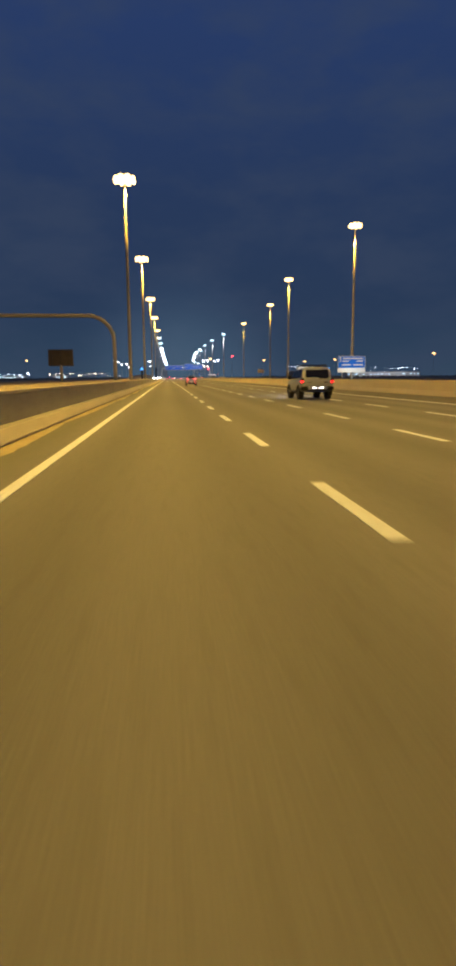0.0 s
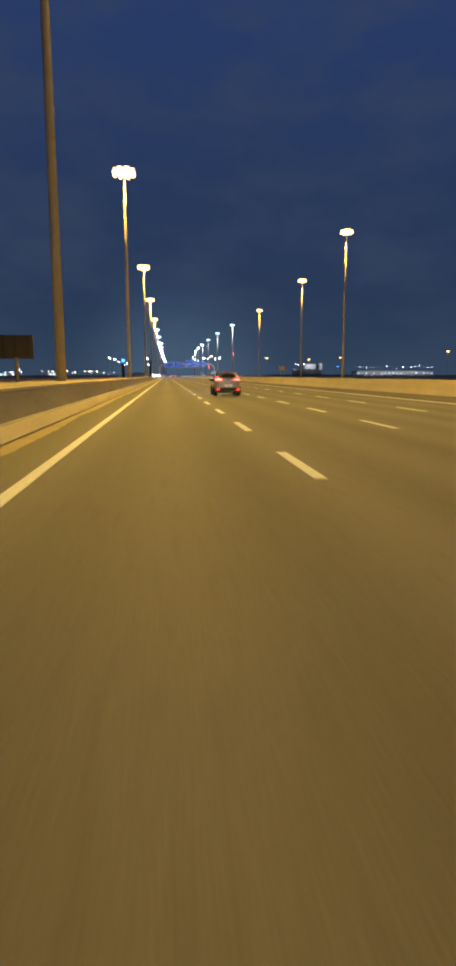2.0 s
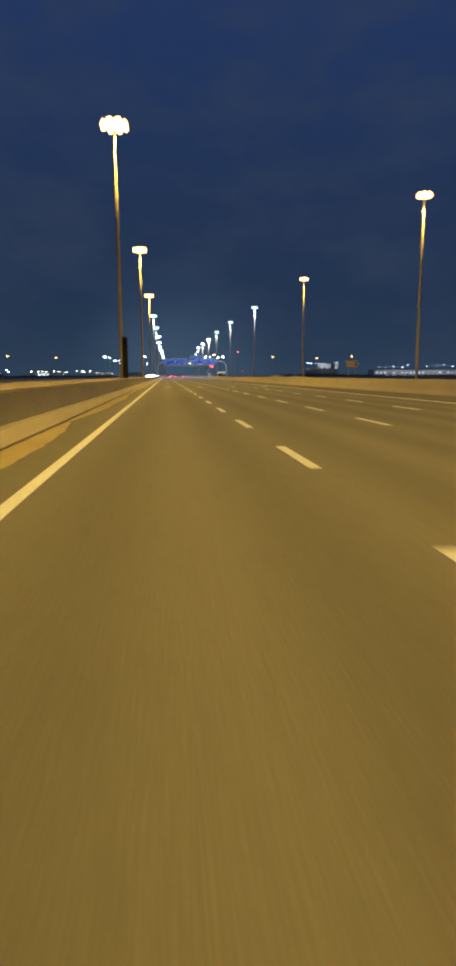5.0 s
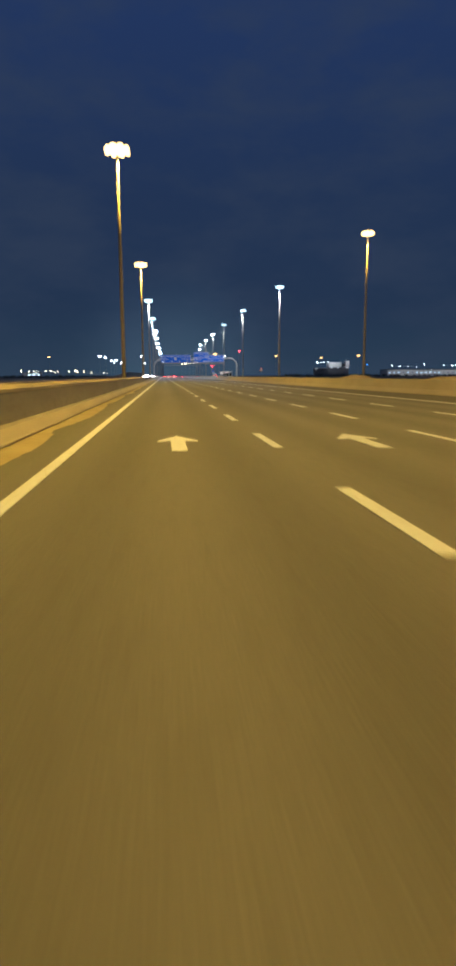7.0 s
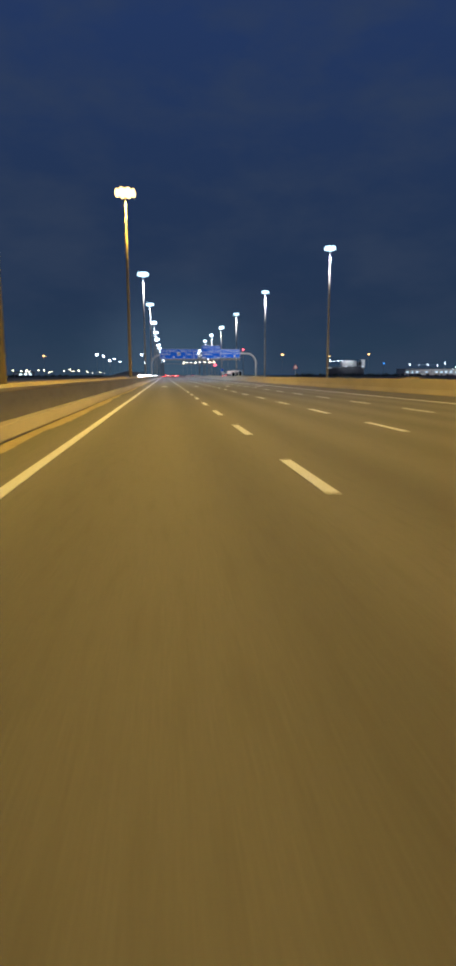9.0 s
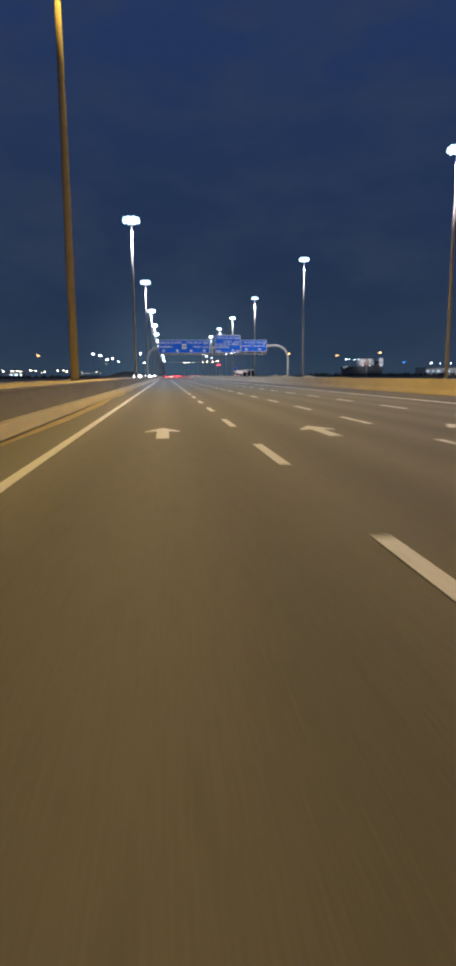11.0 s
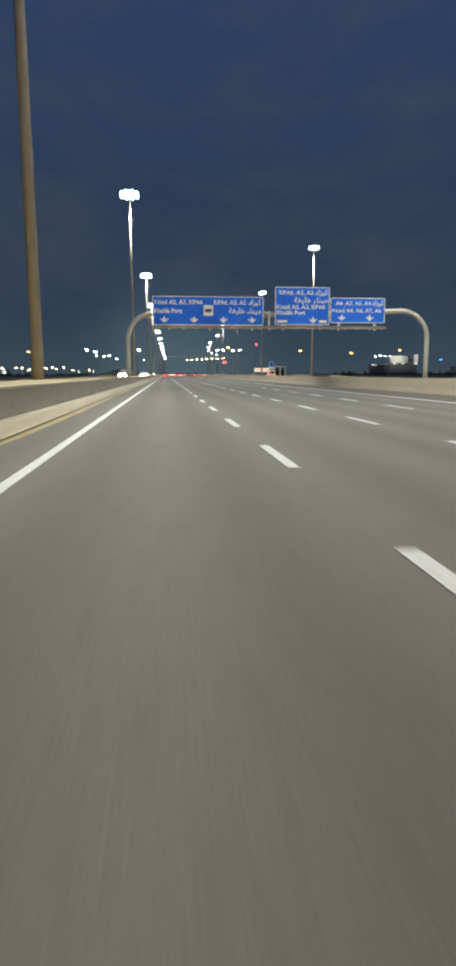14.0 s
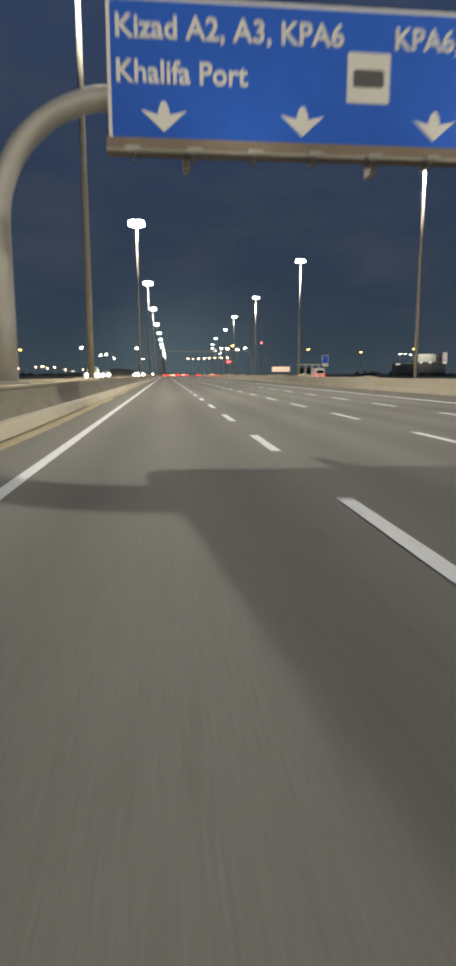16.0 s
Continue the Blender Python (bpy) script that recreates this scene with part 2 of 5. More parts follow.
PAINT_CREAM = mat("dusty_silver_white_paint", (0.30, 0.32, 0.40), 0.36, 0.35, spots=((1.5, 0.4, 0.7, (0.24, 0.25, 0.31), 0.5),), coat=0.6)
PAINT_DARK = mat("dark_car_paint", (0.05, 0.05, 0.055), 0.3, 0.3, spots=((2, 0.4, 0.7, (0.07, 0.068, 0.065), 0.4),), coat=0.8)
PAINT_WHITE_CAR = mat("white_car_paint", (0.7, 0.7, 0.68), 0.35, 0.0, spots=((2, 0.4, 0.7, (0.6, 0.6, 0.57), 0.4),), coat=0.6)
CAR_GLASS = mat("tinted_car_glass", (0.010, 0.010, 0.011), 0.02, 0.0, coat=0.0)
RUBBER = mat("tyre_rubber", (0.018, 0.018, 0.018), 0.85, bump=0.2, bump_scale=60)
TRIM = mat("black_plastic_trim", (0.014, 0.014, 0.015), 0.75, bump=0.1, bump_scale=80)
TRIM.node_tree.nodes["Principled BSDF"].inputs["Specular IOR Level"].default_value = 0.2
CHROME = mat("bright_alloy", (0.6, 0.6, 0.6), 0.25, 0.9)
# weak emission puts the light on the plate into its material
PLATE = mat("glowing_number_plate", (0.75, 0.76, 0.78), 0.4, emit=(0.8, 0.9, 1.0), strength=0.35)
PLATE_LAMP = mat("plate_lamp", (0.9, 0.9, 0.9), 0.3, emit=(0.9, 0.95, 1), strength=8)
DARK_BAR = mat("plate_mark", (0.05, 0.05, 0.06), 0.6)
WALL_FAR = mat("far_building_wall", (0.5, 0.5, 0.48), 0.8, spots=((0.2, 0.4, 0.7, (0.4, 0.4, 0.38), 0.6),))
FOLIAGE = mat("dry_shrub_leaves", (0.09, 0.10, 0.06), 0.8, spots=((8, 0.4, 0.7, (0.1, 0.1, 0.05), 0.6),))


# ---- building helpers ----
def bm_box(x0, y0, z0, x1, y1, z1, bevel=0.0, bm=None):
    b = bmesh.new() if bm is None else bm
    r = bmesh.ops.create_cube(b, size=1.0)
    for v in r["verts"]:
        v.co = Vector(((x0 + x1) / 2 + v.co.x * (x1 - x0), (y0 + y1) / 2 + v.co.y * (y1 - y0), (z0 + z1) / 2 + v.co.z * (z1 - z0)))
    if bevel:
        es = list({e for v in r["verts"] for e in v.link_edges})
        bmesh.ops.bevel(b, geom=es, offset=bevel, segments=2, affect="EDGES")
    return b


def bm_tube(path, radii, sides=16, bm=None, caps=True):
    """A round tube along a list of points, with a radius at each."""
    b = bmesh.new() if bm is None else bm
    pts = [Vector(p) for p in path]
    if isinstance(radii, (int, float)):
        radii = [radii] * len(pts)
    rings, side = [], None
    for i, p in enumerate(pts):
        d = (pts[min(i + 1, len(pts) - 1)] - pts[max(i - 1, 0)]).normalized()
        if side is None:
            side = d.orthogonal().normalized()
        side = (side - d * side.dot(d)).normalized()
        up = d.cross(side)
        rings.append([b.verts.new(p + radii[i] * (math.cos(a) * side + math.sin(a) * up)) for a in [2 * math.pi * k / sides for k in range(sides)]])
    for a, c in zip(rings, rings[1:]):
        for k in range(sides):
            f = b.faces.new((a[k], a[(k + 1) % sides], c[(k + 1) % sides], c[k]))
            f.smooth = True
    if caps:
        b.faces.new(list(reversed(rings[0])))
        b.faces.new(rings[-1])
    return b


def bm_profile(profile, y0, y1, steps=1, bm=None):
    """A closed x-z outline drawn out along y."""
    b = bmesh.new() if bm is None else bm
    rows = [[b.verts.new((x, y0 + (y1 - y0) * s / steps, z)) for x, z in profile] for s in range(steps + 1)]
    n = len(profile)
    for a, c in zip(rows, rows[1:]):
        for k in range(n):
            b.faces.new((a[k], a[(k + 1) % n], c[(k + 1) % n], c[k]))
    b.faces.new(rows[0])
    b.faces.new(list(reversed(rows[-1])))
    bmesh.ops.recalc_face_normals(b, faces=b.faces)
    return b


def bm_plate(outline, y0, y1, bm=None):
    """A closed x-z outline given thickness from y0 to y1."""
    return bm_profile(outline, y0, y1, 1, bm)


def mesh_of(name, bm, material, smooth=False):
    bmesh.ops.recalc_face_normals(bm, faces=bm.faces)
    me = bpy.data.meshes.new(name)
    bm.to_mesh(me)
    bm.free()
    if smooth:
        me.shade_smooth()
    me.materials.append(material)
    return me


def part(name, bm, material, parent, label="", smooth=False, at=None):
    ob = new(name, mesh_of(name, bm, material, smooth))
    ob.parent = parent
    if at is not None:
        ob.matrix_basis = at
    return tagged(ob, label)


def thing(name, label, category, at=None, group="", kind=""):
    ob = new(name)
    ob.empty_display_size = 0.3
    if at is not None:
        ob.matrix_basis = at
    return tagged(ob, label, category, group, kind)


def structure(name, bm, material, label, category, smooth=False, kind="structure"):
    return tagged(new(name, mesh_of(name, bm, material, smooth)), label, category, "", kind)


def bm_wavy(x0, x1, y0, y1, nx, ny, height):
    """A sheet whose height is a function of x and y."""
    b = bmesh.new()
    g = [[b.verts.new((x0 + (x1 - x0) * i / nx, y0 + (y1 - y0) * j / ny, height(x0 + (x1 - x0) * i / nx, y0 + (y1 - y0) * j / ny))) for i in range(nx + 1)] for j in range(ny + 1)]
    for j in range(ny):
        for i in range(nx):
            f = b.faces.new((g[j][i], g[j][i + 1], g[j + 1][i + 1], g[j + 1][i]))
            f.smooth = True
    return b


# ---- ground and carriageways ----
Y0, Y1 = -80.0, 1800.0
LINES = [-1.869, 1.802, 5.483, 9.170, 12.871]
ROAD_L, ROAD_R = -3.08, 17.0
structure("ground", bm_wavy(-6000, 6000, -3000, 9000, 24, 24, lambda x, y: -0.06), DESERT, "dark flat desert ground reaching to the horizon at dusk", "ground")
road = structure("road", bm_box(ROAD_L, Y0, -0.3, ROAD_R, Y1, 0.0), ASPHALT, "four-lane dusty grey motorway carriageway lit by lamps", "road")
structure("slip_road", bm_box(17.02, 800, -0.3, 52.0, Y1, 0.0), SHOULDER, "wide slip road splitting off far ahead", "road")
structure("road_opposite", bm_box(-24.0, Y0, -0.3, -6.75, Y1, 0.0), SHOULDER, "opposite motorway carriageway behind the median wall", "road")
part("hard_shoulder", bm_box(LINES[4] + 0.35, Y0, -0.01, ROAD_R - 0.02, Y1, 0.005), SHOULDER, road, "darker asphalt of the hard shoulder")
part("edge_line", bm_box(LINES[0] - 0.085, Y0, -0.01, LINES[0] + 0.085, Y1, 0.009), PAINT_WHITE, road, "solid white edge line beside the median")
part("edge_line", bm_box(LINES[4] - 0.10, Y0, -0.01, LINES[4] + 0.10, Y1, 0.009), PAINT_WHITE, road, "solid white edge line beside the hard shoulder")

# ---- median: concrete wall with a sloped toe, sand fill, and its twin on the far side ----
TOP = 0.97
wall_profile = [(-3.10, -0.2), (-3.10, 0.03), (-3.26, 0.32), (-3.34, 0.37), (-3.40, TOP - 0.03), (-3.42, TOP), (-3.60, TOP), (-3.62, -0.2)]
median_wall = structure("median_wall", bm_profile(wall_profile[2:] + [(-3.26, -0.2)], Y0, Y1, 40), CONCRETE, "long low concrete median wall with a pale top edge", "barrier")
part("sloped_toe", bm_profile([(-3.15, -0.2), (-3.15, 0.05), (-3.09, 0.055), (-3.09, 0.085), (-3.11, 0.10), (-3.243, 0.31), (-3.255, 0.32), (-3.255, -0.2)], Y0, Y1, 40), CONCRETE_PALE, median_wall, "pale sloped concrete foot")
part("coping", bm_box(-3.64, Y0, TOP + 0.002, -3.385, Y1, TOP + 0.07, 0.015), CONCRETE_PALE, median_wall, "pale concrete coping")
structure("median_wall_far", bm_profile([(-6.74, -0.2), (-6.62, 0.4), (-6.5, TOP + 0.08), (-6.3, TOP + 0.08), (-6.28, -0.2)], Y0, Y1, 40), CONCRETE, "concrete wall on the far side of the median", "barrier")


def fill_height(x, y):
    n = noise.noise(Vector((x * 0.5, y * 0.22, 3.0))) * 0.5 + noise.noise(Vector((x * 1.4, y * 0.9, 7.0))) * 0.25
    edge = min(1.0, (x + 6.3) / 0.7, (-3.63 - x) / 0.7)
    return TOP + 0.01 + max(0.0, edge) * (0.06 + 0.10 * n)


structure("median_fill", bm_wavy(-6.29, -3.63, Y0, 900.0, 9, 980, fill_height), SAND, "pale sand filling the median between two walls", "sand", kind="structure")


def drift_strip(bm, y0, y1, width):
    """A thin tongue of sand against the foot of the wall, with a ragged edge."""
    n = max(6, int((y1 - y0) / 0.25))
    prev = None
    for i in range(n + 1):
        y = y0 + (y1 - y0) * i / n
        s = max(0.0, math.sin(math.pi * i / n)) ** 0.5
        w = width * s * (0.8 + 0.35 * noise.noise(Vector((y * 0.12, 1.7, 0))) + 0.16 * noise.noise(Vector((y * 1.6, 5.1, 0))) + 0.12 * noise.noise(Vector((y * 5.0, 9.1, 0))))
        w = max(0.05, w)
        row = [bm.verts.new((-3.14, y, 0.02 * s + 0.008)), bm.verts.new((-3.09 + w * 0.5, y, 0.022 * s + 0.010)), bm.verts.new((-3.09 + w, y, 0.006))]
        if prev:
            for k in range(2):
                f = bm.faces.new((prev[k], prev[k + 1], row[k + 1], row[k]))
                f.smooth = True
        prev = row


b = bmesh.new()
yy = Y0
rng = random.Random(5)
while yy < 700:
    ln = rng.uniform(9, 30)
    drift_strip(b, yy, yy + ln, rng.uniform(0.34, 0.66) * (1.0 if yy < 335 else 0.55))
    yy += ln * rng.uniform(0.8, 1.05)
structure("sand_drift", b, SAND, "yellow blown sand along the foot of the median wall", "sand", kind="stuff")

# ---- roadside barrier, verge and sand heaps ----
right_profile = [(17.0, -0.2), (17.0, 0.03), (17.18, 0.33), (17.30, 0.98), (17.33, 1.0), (17.5, 1.0), (17.53, 0.98), (17.7, -0.2)]
structure("roadside_barrier", bm_profile(right_profile, Y0, 800, 40), CONCRETE_PALE, "long low tan concrete barrier along the hard shoulder", "barrier")


def verge_height(x, y):
    n = noise.noise(Vector((x * 0.12, y * 0.05, 11.0))) + 0.5 * noise.noise(Vector((x * 0.3, y * 0.16, 2.0)))
    return 0.55 + 0.25 * n if x < 27 else max(-0.05, 0.55 + 0.25 * n - (x - 27) * 0.05)


structure("verge", bm_wavy(17.6, 60, Y0, 798.0, 18, 380, verge_height), SAND, "rough sandy verge behind the roadside barrier", "ground")


def sand_heap(x, y, w, l, h, seed):
    b = bmesh.new()
    r, n = 7, 18
    top = b.verts.new((0, 0, h))
    rings = []
    for i in range(1, r + 1):
        f = i / r
        ring = []
        for k in range(n):
            a = 2 * math.pi * k / n
            bump = 1 + 0.3 * noise.noise(Vector((math.cos(a) * 1.6, math.sin(a) * 1.6, seed)))
            z = h * (0.5 + 0.5 * math.cos(math.pi * f)) * (1 + 0.25 * noise.noise(Vector((math.cos(a) * 3 * f, math.sin(a) * 3 * f, seed + 4)))) - 0.02
            ring.append(b.verts.new((math.cos(a) * f * w / 2 * bump, math.sin(a) * f * l / 2 * bump, z if i < r else -0.7)))
        rings.append(ring)
    for k in range(n):
        b.faces.new((top, rings[0][k], rings[0][(k + 1) % n]))
    for a, c in zip(rings, rings[1:]):
        for k in range(n):
            b.faces.new((a[k], c[k], c[(k + 1) % n], a[(k + 1) % n]))
    ob = new("sand_heap", mesh_of("sand_heap", b, SAND, True))
    ob.matrix_basis = pose(x, y, 0.45)
    return tagged(ob, "rounded heap of pale sand behind the barrier", "sand heap", "sand heaps behind the barrier")


rng = random.Random(9)
for i in range(22):
    sand_heap(20.5 + rng.uniform(0, 4), 415 + i * 13.5 + rng.uniform(-4, 4), rng.uniform(5, 8), rng.uniform(6, 12), rng.uniform(0.45, 0.95), i * 1.7)
for x, y, h in ((23.0, 262, 0.7), (24.5, 292, 0.9), (22.5, 330, 0.6)):
    sand_heap(x, y, 8, 12, h, y)


def embankment(x, y, w, l, h):
    ob = sand_heap(x, y, w, l, h, 3.3)
    ob.name = "embankment"
    ob["group"] = ""
    ob.matrix_basis = pose(x, y, -0.1)
    return tagged(ob, "broad pale earth embankment beyond the opposite carriageway", "embankment")


embankment(-42, 1080, 78, 150, 6.6)

# ---- high masts ----
def high_mast(glow, label, head=1.0):
    """head: the size of the ring of floodlights."""
    m = thing("high_mast_lamp", label, "street lamp", group="high mast lamps along the motorway")
    part("pole", bm_tube([(0, 0, -0.2), (0, 0, 9), (0, 0, 18), (0, 0, MAST_H)], [0.25, 0.225, 0.19, 0.135], 14), GALV, m)
    part("base_flange", bm_tube([(0, 0, 0.0), (0, 0, 0.12)], 0.5, 14), GALV, m)
    part("ring", bm_tube([(math.cos(a) * 0.85 * head, math.sin(a) * 0.85 * head, MAST_H - 0.35) for a in [2 * math.pi * k / 20 for k in range(21)]], 0.07, 8, caps=False), LAMP_HOUSING, m)
    part("cap", bm_tube([(0, 0, MAST_H), (0, 0, MAST_H + 0.25), (0, 0, MAST_H + 0.4)], [0.3, 0.28, 0.08], 14), LAMP_HOUSING, m)
    top = pose(0, 0, MAST_H - 0.35) @ Matrix.Scale(head, 4)
    for k in range(8):
        h = part("floodlight", bm_box(0.0, -0.34, -0.05, 0.85, 0.34, 0.20, 0.06), LAMP_HOUSING, m, at=top @ pose(0, 0, 0, 0, 0, 45 * k + 22.5) @ pose(0.62, 0, 0.0, 0, -40, 0))
        # deep, wide lens: the lamp's bloom is built into its shape
        part("lens", bm_tube([(0.40, 0, -0.80), (0.42, 0, -0.70), (0.45, 0, -0.40), (0.46, 0, -0.055)], [0.12, 0.24, 0.40, 0.47], 12), glow, h, "glowing floodlight glass enlarged to the size of its glare")
    # inner floodlights added to close the ring into one blob of glare
    for k in range(4):
        h = part("floodlight", bm_box(0.14, -0.22, -0.05, 0.66, 0.22, 0.16, 0.05), LAMP_HOUSING, m, at=top @ pose(0, 0, 0, 0, 0, 90 * k))
        part("lens", bm_tube([(0.40, 0, -0.62), (0.41, 0, -0.50), (0.42, 0, -0.25), (0.42, 0, -0.055)], [0.08, 0.18, 0.25, 0.27], 12), glow, h, "glowing floodlight glass enlarged to the size of its glare")
    for k in range(4):
        a = math.pi / 2 * k + 0.78
        part("spoke", bm_tube([(0.1 * math.cos(a), 0.1 * math.sin(a), MAST_H - 0.35), (0.84 * head * math.cos(a), 0.84 * head * math.sin(a), MAST_H - 0.35)], 0.04, 6), LAMP_HOUSING, m)
    return m


warm = high_mast(GLOW_SODIUM, "tall galvanised high mast with glowing orange floodlights")
cool = high_mast(GLOW_LED, "tall galvanised high mast with glowing white floodlights")
cool_far = high_mast(GLOW_LED_STRONG, "tall distant high mast with glaring white floodlights")
cool_far.matrix_basis = pose(LEFT_X + 0.95, 837, 0)
warm.matrix_basis = pose(LEFT_X, LEFT_MASTS[0], 1.0)
cool.matrix_basis = pose(LEFT_X, 452.0, 1.0)
TALL, EVEN = Matrix.Diagonal((1, 1, 1.025, 1)), Matrix.Diagonal((1, 1, 1.014, 1))
for m in (warm, cool):
    m.matrix_basis = m.matrix_basis @ pose(0, 0, -1.0)
cool.matrix_basis = cool.matrix_basis @ TALL
for y in LEFT_MASTS[1:]:
    if y != 452.0:
        copy_thing(warm if y < 400 else cool if y < 600 else cool_far, pose(LEFT_X + (0.0 if y < 500 else 0.15 if y < 600 else 0.4), y, 0) @ (Matrix() if y < 400 else EVEN))
slim = {}
for x, y in RIGHT_MASTS:
    kind = "warm" if y < 380 else "cool" if y < 600 else "far"
    at = pose(x, y, 0.1) @ Matrix.Diagonal((1, 1, 1.022, 1))
    if kind in slim:
        copy_thing(slim[kind], at)
    else:
        slim[kind] = high_mast(*{"warm": (GLOW_SODIUM, "tall roadside high mast with a small ring of orange floodlights"), "cool": (GLOW_LED, "tall roadside high mast with a small ring of white floodlights"),
                                 "far": (GLOW_LED_STRONG, "tall distant roadside mast with glaring white floodlights")}[kind], 0.8)
        slim[kind].matrix_basis = at


def bend_right(y):
    return max(0.0, y - 680) * 0.006


# the rows go on far ahead, bending a little to the right
for i in range(1, 10):
    y = 837 + 77 * i
    copy_thing(cool_far, pose(LEFT_X + bend_right(y), y, 0))
for x, y in ((37.4, 885), (39.2, 985), (43.6, 1080), (50, 1166), (60, 1250), (72, 1330)):
    copy_thing(slim["far"], pose(x, y, 0))


# ---- lane dashes and arrows ----
def dash_mesh():
    return mesh_of("lane_dash", bm_box(-0.085, 0, 0.0, 0.085, 2.8, 0.006, 0.0), PAINT_WHITE)


DASH, PERIOD, PHASE = dash_mesh(), 7.031, 11.77
for x in LINES[1:4]:
    for k in range(-3, 95):
        o = new("lane_dash", DASH)
        o.parent = road
        o.matrix_basis = pose(x, PHASE + PERIOD * k + (0.0 if x < 5 else 0.3), 0.004)
b = bmesh.new()
for x in LINES[1:4]:
    for k in range(95, 225):
        bm_box(x - 0.085, PHASE + PERIOD * k, -0.002, x + 0.085, PHASE + PERIOD * k + 2.8, 0.010, bm=b)
tagged(part("far_lane_dashes", b, PAINT_WHITE, road), kind="stuff")


def arrow_mesh():
    b = bmesh.new()
    out = [(-0.14, 0), (0.14, 0), (0.14, 1.72), (0.40, 1.58), (0.40, 1.76), (0, 2.75), (-0.40, 1.76), (-0.40, 1.58), (-0.14, 1.72)]
    lo = [b.verts.new((x, y, -0.004)) for x, y in out]
    hi = [b.verts.new((x, y, 0.006)) for x, y in out]
    b.faces.new(hi)
    for k in range(len(out)):
        b.faces.new((lo[k], lo[(k + 1) % len(out)], hi[(k + 1) % len(out)], hi[k]))
    return mesh_of("lane_arrow", b, PAINT_WHITE)


ARROW = arrow_mesh()
for y in (222.4, 346.4):
    for k in range(4):
        o = new("lane_arrow", ARROW)
        o.parent = road
        o.matrix_basis = pose((LINES[k] + LINES[k + 1]) / 2 + 0.05, y, 0.005)


# ---- sign gantry over the carriageway ----
GY = 504.0


def bend_path(x_post, x_beam, z_beam, r, y, z0):
    s = 1 if x_beam > x_post else -1
    pts = [(x_post, y, z0), (x_post, y, (z_beam - r) * 0.5), (x_post, y, z_beam - r)]
    for k in range(1, 13):
        a = math.pi / 2 * k / 12
        pts.append((x_post + s * r * (1 - math.cos(a)), y, z_beam - r + r * math.sin(a)))
    return pts + [(x_beam, y, z_beam)]


gantry = thing("sign_gantry", "grey tubular steel gantry arching over the motorway", "gantry", kind="")
left_half = bend_path(-4.45, 13, 8.52, 3.2, GY + 0.9, 0.9)
right_half = bend_path(33.3, 14, 9.1, 3.5, GY + 0.9, 0.0)
part("tube", bm_tube(left_half + list(reversed(right_half))[1:], 0.30, 18), GALV_PALE, gantry)
for x, z in ((-4.45, 0.98), (33.3, 0.35)):
    part("base_plate", bm_box(x - 0.5, GY + 0.4, z, x + 0.5, GY + 1.4, z + 0.12, 0.02), GALV_PALE, gantry)
beam = part("walkway", bm_box(-1.40, GY - 0.60, 6.78, 27.4, GY - 0.02, 7.08, 0.02), SIGN_BACK, gantry, "narrow steel walkway beam below the signs")
part("edge_angle", bm_box(-1.40, GY - 0.63, 6.74, 27.4, GY - 0.605, 6.82), GALV, beam)
for k in range(19):
    x = -0.75 + 1.53 * k
    part("bracket", bm_box(x - 0.05, GY - 0.58, 6.66, x + 0.05, GY - 0.05, 6.775), GALV, gantry)
    part("sign_lamp", bm_box(x - 0.20, GY - 0.80, 6.70, x + 0.20, GY - 0.635, 6.84, 0.03), LAMP_HOUSING, gantry)
for x, top in ((0.6, 9.4), (5.6, 9.4), (10.8, 9.4), (12.85, 8.9), (14.6, 10.2), (19.2, 10.2), (21.6, 9.8), (26.2, 9.8)):
    part("hanger", bm_box(x - 0.09, GY + 0.07, 6.6, x + 0.09, GY + 0.58, top), GALV_PALE, gantry)
for x in (12.45, 13.05):
    part("flange", bm_tube([(x - 0.07, GY + 0.9, 8.53), (x + 0.07, GY + 0.9, 8.55)], 0.43, 18), GALV_PALE, gantry, "bolted tube flange")


def text_bm(words, size):
    """Letters as flat, slightly thick geometry, standing upright and facing -y, from their lower left corner."""
    cu = bpy.data.curves.new("lettering", "FONT")
    cu.body, cu.size, cu.extrude, cu.resolution_u, cu.offset = words, size, 0.006, 3, 0.012 * size / 0.6
    ob = new("lettering", cu)
    dg = bpy.context.evaluated_depsgraph_get()
    me = bpy.data.meshes.new_from_object(ob.evaluated_get(dg))
    b = bmesh.new()
    b.from_mesh(me)
    bpy.data.objects.remove(ob)
    bpy.data.curves.remove(cu)
    bpy.data.meshes.remove(me)
    return b


